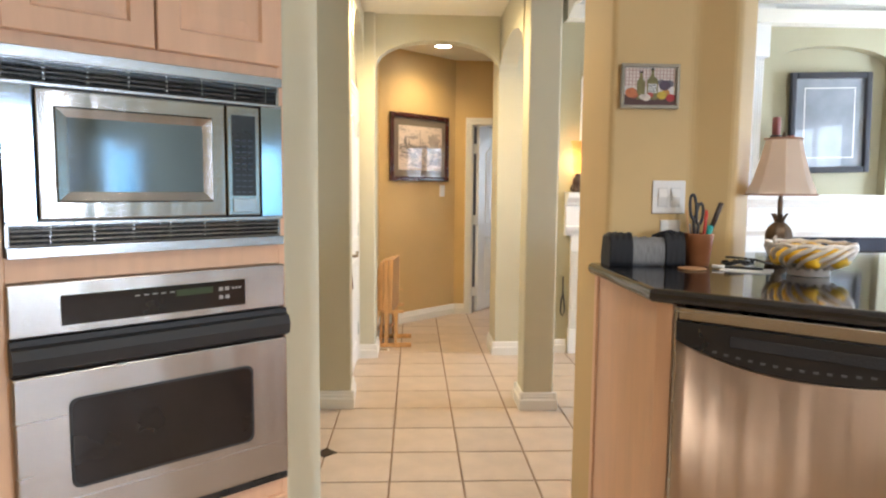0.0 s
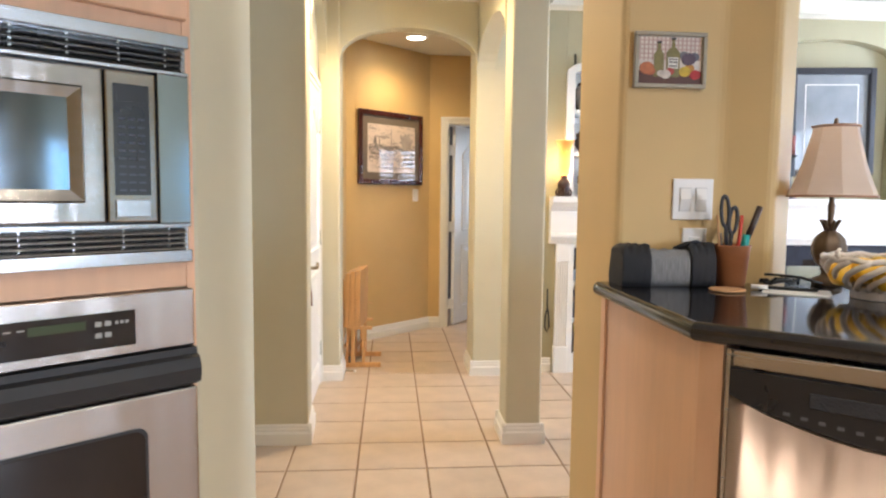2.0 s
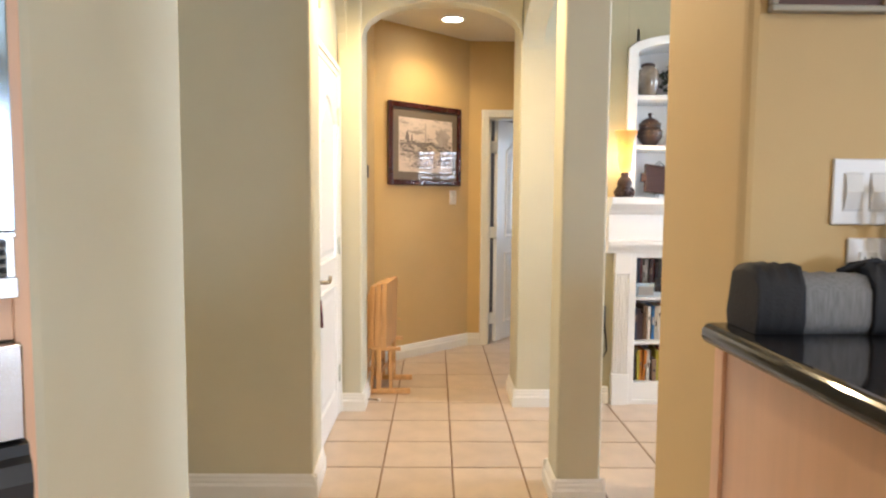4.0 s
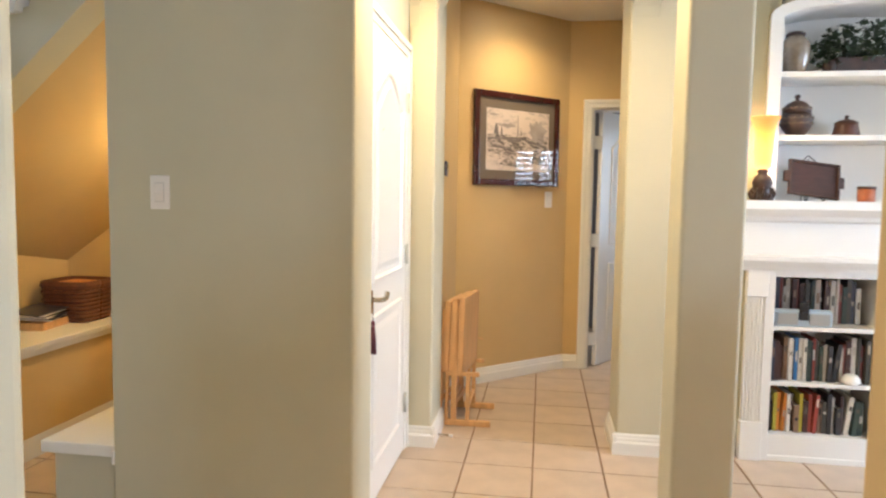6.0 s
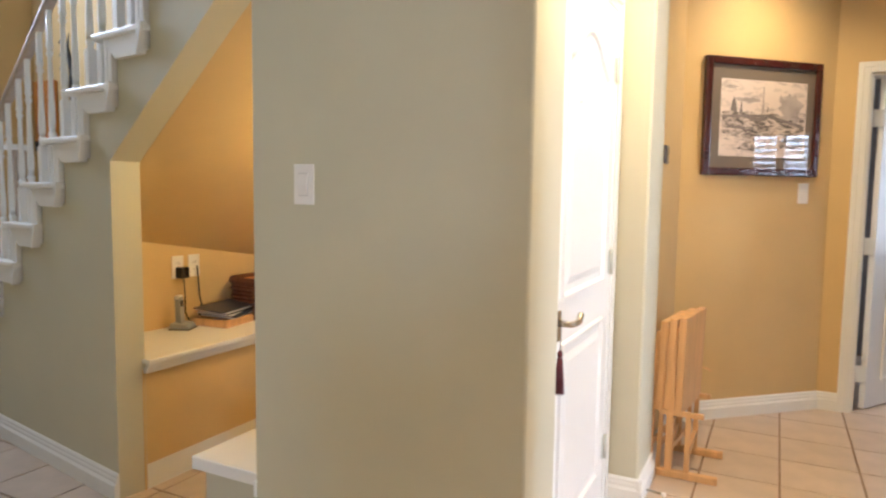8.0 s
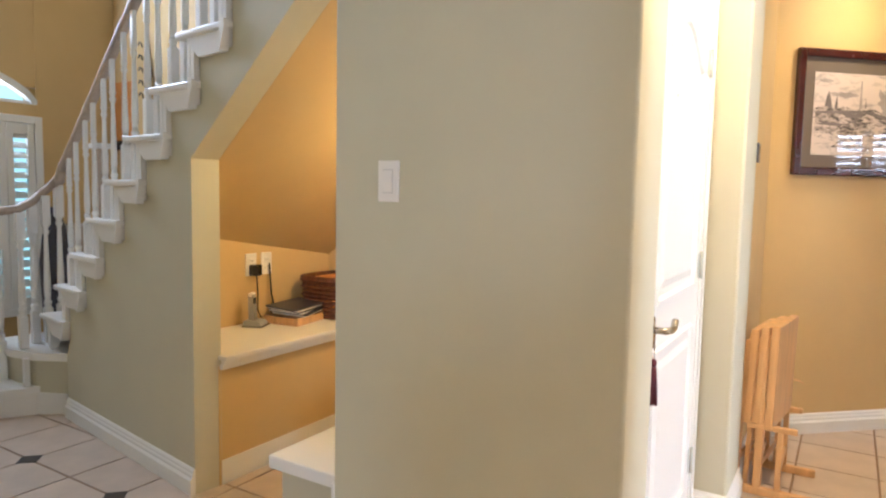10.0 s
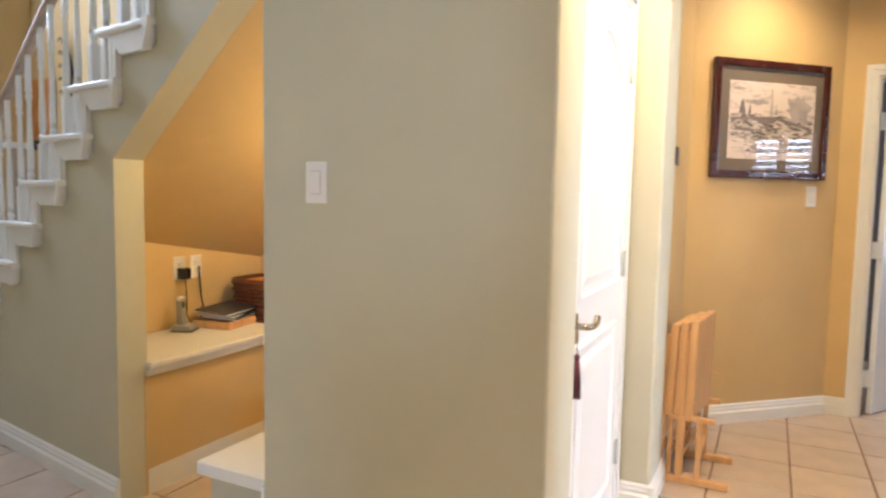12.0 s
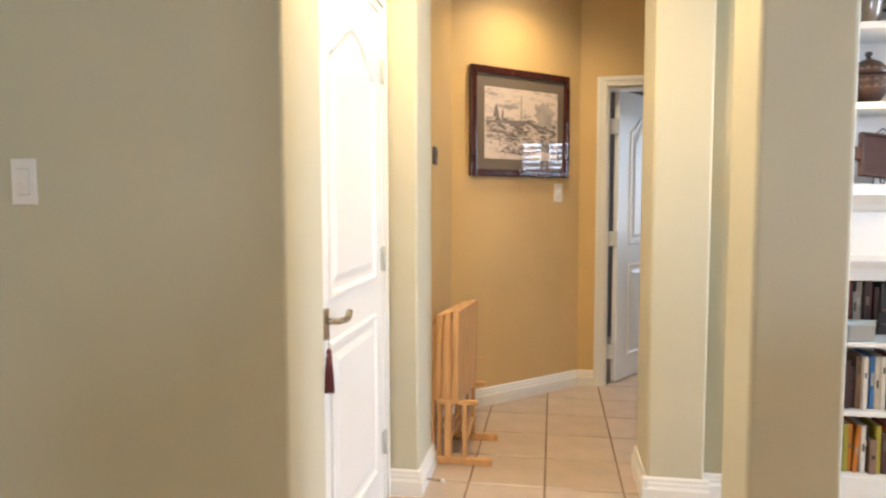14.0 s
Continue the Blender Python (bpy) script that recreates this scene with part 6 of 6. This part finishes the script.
add_tube(bm, [(0.03, 0.0, -0.02), (0.034, 0.003, -0.12), (0.036, 0.0, -0.20), (0.05, 0.01, -0.24), (0.07, 0.03, -0.265), (0.10, 0.05, -0.266)], 0.0035, 6)
part("lead", bm, BLACK, ad)
tc_ = group_of("telephone_cable", "thin dark cable coiled below a wall jack", "cable", (-2.79, 0.965, 0.830))
bm = bmesh.new()
add_tube(bm, [(0.006, 0.01, 0.03), (0.012, 0.012, -0.06), (0.02, 0.01, -0.13), (0.03, 0.02, -0.20), (0.03, 0.0, -0.24), (0.03, -0.01, -0.20), (0.03, 0.012, -0.17), (0.04, 0.02, -0.22), (0.05, 0.0, -0.255), (0.08, -0.06, -0.265)], 0.0045, 6)
part("cable", bm, BLACK, tc_)
ph = group_of("cordless_phone", "silver grey cordless phone standing in its charging base", "telephone", (-2.70, 0.80, ZL), rz=25)
bm = bmesh.new()
add_prism(bm, [(-0.045, 0.0), (0.045, 0.0), (0.05, 0.012), (0.035, 0.030), (-0.045, 0.034)], -0.045, 0.045, "y", bevel=0.006)
part("base", bm, GREYPLASTIC, ph)
boxes("base_rim", [(-0.052, 0.056, -0.052, 0.052, 0.0, 0.008)], STEEL_H, ph, bevel=0.003)
bm = bmesh.new()
add_prism(bm, [(-0.026, 0.025), (0.004, 0.02), (-0.006, 0.165), (-0.030, 0.165)], -0.021, 0.021, "y", bevel=0.005)
part("handset", bm, GREYPLASTIC, ph)
boxes("handset_screen", [(-0.009, -0.001, -0.015, 0.015, 0.115, 0.145)], BLACK, ph)
bm = bmesh.new()
add_box(bm, -0.028, -0.006, -0.022, 0.022, 0.150, 0.170, bevel=0.004)
part("handset_head", bm, PLASTIC, ph)
ly = group_of("letter_tray", "shallow tan wooden letter tray on a white ledge", "tray", (-2.645, 1.035, ZL), rz=8)
ly.scale = (0.90, 0.97, 0.72)
boxes("tray_base", [(-0.12, 0.12, -0.14, 0.15, 0.0, 0.008)], PINE, ly)
for r in ((-0.12, -0.112, -0.14, 0.15, 0.008, 0.055), (0.112, 0.12, -0.14, 0.15, 0.008, 0.055), (-0.112, 0.112, -0.14, -0.132, 0.008, 0.055), (-0.112, 0.112, 0.142, 0.15, 0.008, 0.055)):
    boxes("tray_side", [r], PINE, ly, bevel=0.002)
rnd = random.Random(5)
for i in range(6):
    m_ = [PAPER, NAVY, PAPER, BLACK, PAPER, NAVY][i]
    g = group_of("magazine", ["white", "dark blue", "white", "black", "white", "dark blue"][i] + " magazine lying in a wooden letter tray", "magazine", (-2.645 + rnd.uniform(-0.012, 0.012), 1.035 + rnd.uniform(-0.02, 0.03), ZL + 0.040 + i * 0.0070), group="magazines in the tray", rz=8 + rnd.uniform(-10, 10))
    g.scale = (0.88, 0.95, 1.0)
    bm = bmesh.new()
    add_box(bm, -0.100, 0.115, -0.125, 0.145, 0.0, 0.006)
    for v in bm.verts:
        v.co.z += 0.010 * max(0, v.co.y / 0.14) + (0.01 if v.co.x < 0 else 0)
    part("cover", bm, m_, g)
bk2 = group_of("wicker_basket", "dark brown woven wicker basket holding papers on a white ledge", "basket", (-2.59, 1.27, ZL))
bk2.scale = (1.08, 1.08, 1.35)
bm = bmesh.new()
for j in range(9):
    z = 0.008 + 0.0165 * j
    s = 0.118 + 0.0012 * j
    pts = []
    for i in range(49):
        a = 2 * math.pi * i / 48
        c, d_ = math.cos(a), math.sin(a)
        q = (abs(c) ** 6 + abs(d_) ** 6) ** (-1 / 6)
        wob = 0.0035 * (1 if (i + j) % 2 else -1)
        pts.append((s * q * c + wob * c, (s * 0.98) * q * d_ + wob * d_, z))
    add_tube(bm, pts, 0.0082, 5)
part("weave", bm, WICKER, bk2, "woven dark wicker strands", kind="stuff")
boxes("inside", [(-0.108, 0.108, -0.106, 0.106, 0.002, 0.12)], DARKWOOD, bk2)
bm = bmesh.new()
for z, r in ((0.152, 0.010), (0.162, 0.007)):
    add_tube(bm, [(0.131 * (abs(math.cos(a)) ** 6 + abs(math.sin(a)) ** 6) ** (-1 / 6) * math.cos(a), 0.129 * (abs(math.cos(a)) ** 6 + abs(math.sin(a)) ** 6) ** (-1 / 6) * math.sin(a), z) for a in [2 * math.pi * i / 48 for i in range(49)]], r, 6)
part("rim", bm, WICKER, bk2)
boxes("papers", [(-0.09, 0.06, -0.08, 0.09, 0.12, 0.158)], ORANGE, bk2)

# ---- hall: framed print, folding tables ----
hp = group_of("hall_print", "mahogany framed pencil print of a bridge behind glass", "picture")
S0, S1_, ZB, ZT = 0.118, 0.895, 1.376, 2.015
for nm, r in (("frame_side", (S0, S0 + 0.042, -0.032, -0.001, ZB, ZT)), ("frame_side", (S1_ - 0.042, S1_, -0.032, -0.001, ZB, ZT)), ("frame_rail", (S0 + 0.042, S1_ - 0.042, -0.032, -0.001, ZT - 0.042, ZT)), ("frame_rail", (S0 + 0.042, S1_ - 0.042, -0.032, -0.001, ZB, ZB + 0.042))):
    boxes(nm, [r], MAHOG, hp, bevel=0.007)
boxes("mat_board", [(S0 + 0.042, S1_ - 0.042, -0.016, -0.002, ZB + 0.042, ZT - 0.042)], TAUPE_G, hp)
X0p, X1p, Z0p, Z1p = S0 + 0.105, S1_ - 0.095, ZB + 0.105, ZT - 0.115
boxes("print_sheet", [(X0p, X1p, -0.0175, -0.0155, Z0p, Z1p)], ETCH_SKY, hp)
rnd = random.Random(11)


def ink(pts, m_, nm="drawing"):
    bm = bmesh.new()
    add_prism(bm, [(X0p + (X1p - X0p) * a, Z0p + (Z1p - Z0p) * b) for a, b in pts], -0.0180 - rnd.random() * 0.0004, -0.0172, "y")
    part(nm, bm, m_, hp, kind="stuff")


def blob(cx, cz, w, h, m_, n=22, jag=0.35):
    ink([(cx + w * math.cos(2 * math.pi * i / n) * (1 + rnd.uniform(-jag, jag)), cz + h * math.sin(2 * math.pi * i / n) * (1 + rnd.uniform(-jag, jag))) for i in range(n)], m_)


blob(0.80, 0.66, 0.14, 0.17, INK_PALE_G)
blob(0.30, 0.74, 0.16, 0.03, INK_PALE_G)
blob(0.12, 0.90, 0.08, 0.02, INK_PALE_G)
blob(0.62, 0.47, 0.26, 0.05, INK_PALE_G)
ink([(0.02, 0.30), (0.02, 0.57), (0.10, 0.60), (0.22, 0.56), (0.30, 0.60), (0.45, 0.57), (0.60, 0.60), (0.75, 0.52), (0.98, 0.60), (0.98, 0.10), (0.75, 0.14), (0.60, 0.05), (0.40, 0.07), (0.20, 0.10), (0.30, 0.20), (0.18, 0.26)], ETCH)
blob(0.20, 0.45, 0.19, 0.035, INK_G)
blob(0.18, 0.38, 0.17, 0.018, INK_G)
blob(0.17, 0.31, 0.12, 0.016, INK_G)
blob(0.42, 0.50, 0.10, 0.04, INK_G)
blob(0.40, 0.12, 0.20, 0.045, INK_PALE_G)
blob(0.44, 0.17, 0.12, 0.03, INK_G)
blob(0.70, 0.32, 0.16, 0.05, INK_PALE_G)
blob(0.84, 0.36, 0.07, 0.10, INK_G)
blob(0.88, 0.22, 0.06, 0.07, INK_G)
ink([(0.10, 0.52), (0.13, 0.72), (0.15, 0.78), (0.17, 0.70), (0.20, 0.52)], INK_G)
ink([(0.21, 0.55), (0.235, 0.74), (0.25, 0.55)], INK_G)
ink([(0.47, 0.55), (0.478, 0.92), (0.490, 0.92), (0.50, 0.55)], INK_PALE_G)
ink([(0.53, 0.55), (0.538, 0.72), (0.55, 0.55)], INK_G)
ink([(0.02, 0.53), (0.25, 0.55), (0.55, 0.56), (0.90, 0.46), (0.98, 0.42), (0.98, 0.39), (0.88, 0.42), (0.55, 0.52), (0.25, 0.51), (0.02, 0.50)], INK_G)
arc = [(0.36 + 0.13 - 0.13 * math.cos(math.pi * i / 12), 0.33 + 0.13 * math.sin(math.pi * i / 12)) for i in range(13)]
ink(arc + [(a * 0.8 + 0.098, 0.33 + (b - 0.33) * 0.72) for a, b in arc[::-1]], INK_G)
for k in range(110):
    a, b = rnd.uniform(0.03, 0.95), rnd.uniform(0.08, 0.56)
    l, h = rnd.uniform(0.01, 0.06), rnd.uniform(0.003, 0.008)
    t = rnd.uniform(-0.03, 0.02)
    ink([(a - l, b), (a + l, b + t), (a + l, b + t + h), (a - l, b + h)], INK_G if k % 2 else INK_PALE_G)
set_at(hp, DIAG)


def folded_table(x, y0, y1, z0, z1, tilt):
    g = group_of("folding_tray_table", "varnished pine folding tray table hung folded on its stand", "table", group="folding tray tables")
    t = 0.032
    boxes("table_top", [(0, t, 0, y1 - y0, z0, z1)], PINE, g, bevel=0.004)
    boxes("batten", [(-0.014, -0.001, 0.05, 0.08, z0 + 0.05, z1 - 0.03)], PINE, g, bevel=0.002)
    boxes("batten", [(-0.014, -0.001, y1 - y0 - 0.08, y1 - y0 - 0.05, z0 + 0.05, z1 - 0.03)], PINE, g, bevel=0.002)
    for y in (0.012, y1 - y0 - 0.034):
        boxes("leg", [(-0.020, -0.001, y, y + 0.026, 0.03, z1 - 0.05)], PINE, g, bevel=0.003)
    boxes("stretcher", [(-0.016, -0.004, 0.035, y1 - y0 - 0.035, 0.12, 0.145)], PINE, g, bevel=0.002)
    g.matrix_world = Matrix.Translation((x, y0, 0)) @ Matrix.Rotation(radians(-7), 4, "Z") @ Matrix.Rotation(radians(tilt), 4, "Y")
    return g


folded_table(-0.530, 1.51, 1.85, 0.30, 0.705, 2.0)
folded_table(-0.492, 1.505, 1.86, 0.31, 0.720, 2.0)
folded_table(-0.440, 1.500, 1.87, 0.29, 0.728, 1.0)
sd = group_of("tray_table_stand", "varnished pine stand with two floor feet holding folded tray tables", "stand")
for y in (1.50, 1.83):
    boxes("foot", [(-0.505, -0.245, y, y + 0.030, 0.0, 0.034)], PINE, sd, bevel=0.005)
    boxes("upright", [(-0.468, -0.436, y + 0.002, y + 0.028, 0.034, 0.66)], PINE, sd, bevel=0.003)
    boxes("cross_arm", [(-0.50, -0.31, y, y + 0.024, 0.285, 0.307)], PINE, sd, bevel=0.003)
    boxes("arm_post", [(-0.385, -0.362, y + 0.002, y + 0.024, 0.034, 0.285)], PINE, sd, bevel=0.003)
boxes("stretcher", [(-0.46, -0.445, 1.53, 1.83, 0.12, 0.15)], PINE, sd, bevel=0.003)
boxes("top_bar", [(-0.462, -0.442, 1.53, 1.83, 0.60, 0.63)], PINE, sd, bevel=0.003)
boxes("brace", [(-0.385, -0.365, 1.524, 1.83, 0.10, 0.125)], PINE, sd, bevel=0.003)
bm = bmesh.new()
add_tube(bm, [(-0.40, 1.84, 0.42), (-0.36, 1.85, 0.435), (-0.33, 1.85, 0.43), (-0.315, 1.85, 0.42)], 0.004, 6)
part("hook", bm, PINE, sd)
# ---- floor tiles ----
floor_ob = bpy.data.objects["floor"]
bm = bmesh.new()
G = 0.0045
add_box(bm, -T / 2 + G, T / 2 - G, -T / 2 + G, T / 2 - G, -0.006, 0.0, bevel=0.002, segs=1)
tile_me = bpy.data.meshes.new("tile")
bm.to_mesh(tile_me)
bm.free()
tile_me.materials.append(TILE)


def tile_area(i0, i1, j0, j1):
    for i in range(i0, i1):
        for j in range(j0, j1):
            o = new("tile", tile_me)
            o.parent = floor_ob
            o.location = ((i + 0.5) * T, (j + 0.5) * T, 0)


tile_area(-3, 2, -4, 9)       # passage and hall
tile_area(2, 7, -4, 4)        # living room near the mantel
tile_area(2, 5, 5, 9)         # hall, east end
tile_area(-13, -3, -4, 2)     # foyer
bm = bmesh.new()
for i0, i1, j0, j1 in ((7, 15, -4, 4), (5, 11, 5, 9), (-15, -13, -4, 5), (-13, -2, 2, 5), (-9, 15, -21, -4), (-2, 6, 9, 14)):
    for i in range(i0, i1):
        for j in range(j0, j1):
            add_box(bm, i * T + G, (i + 1) * T - G, j * T + G, (j + 1) * T - G, -0.006, 0.0)
part("far_tiles", bm, TILE, floor_ob, kind="stuff")
bm = bmesh.new()
add_box(bm, -0.042, 0.042, -0.042, 0.042, -0.002, 0.0016, bevel=0.001, segs=1)
inset_me = bpy.data.meshes.new("inset_tile")
bm.to_mesh(inset_me)
bm.free()
inset_me.materials.append(INSET)
for i, j in ((-2, -2), (-4, -2), (-6, -2), (-8, -2), (-10, -2), (-12, -2), (-8, 0), (-10, 0), (-12, 1), (-2, -4), (-4, -4), (-6, -4), (-8, -4)):
    o = new("inset_tile", inset_me)
    o.parent = floor_ob
    o.location = (i * T, j * T, 0)
    o.rotation_euler = (0, 0, math.pi / 4)
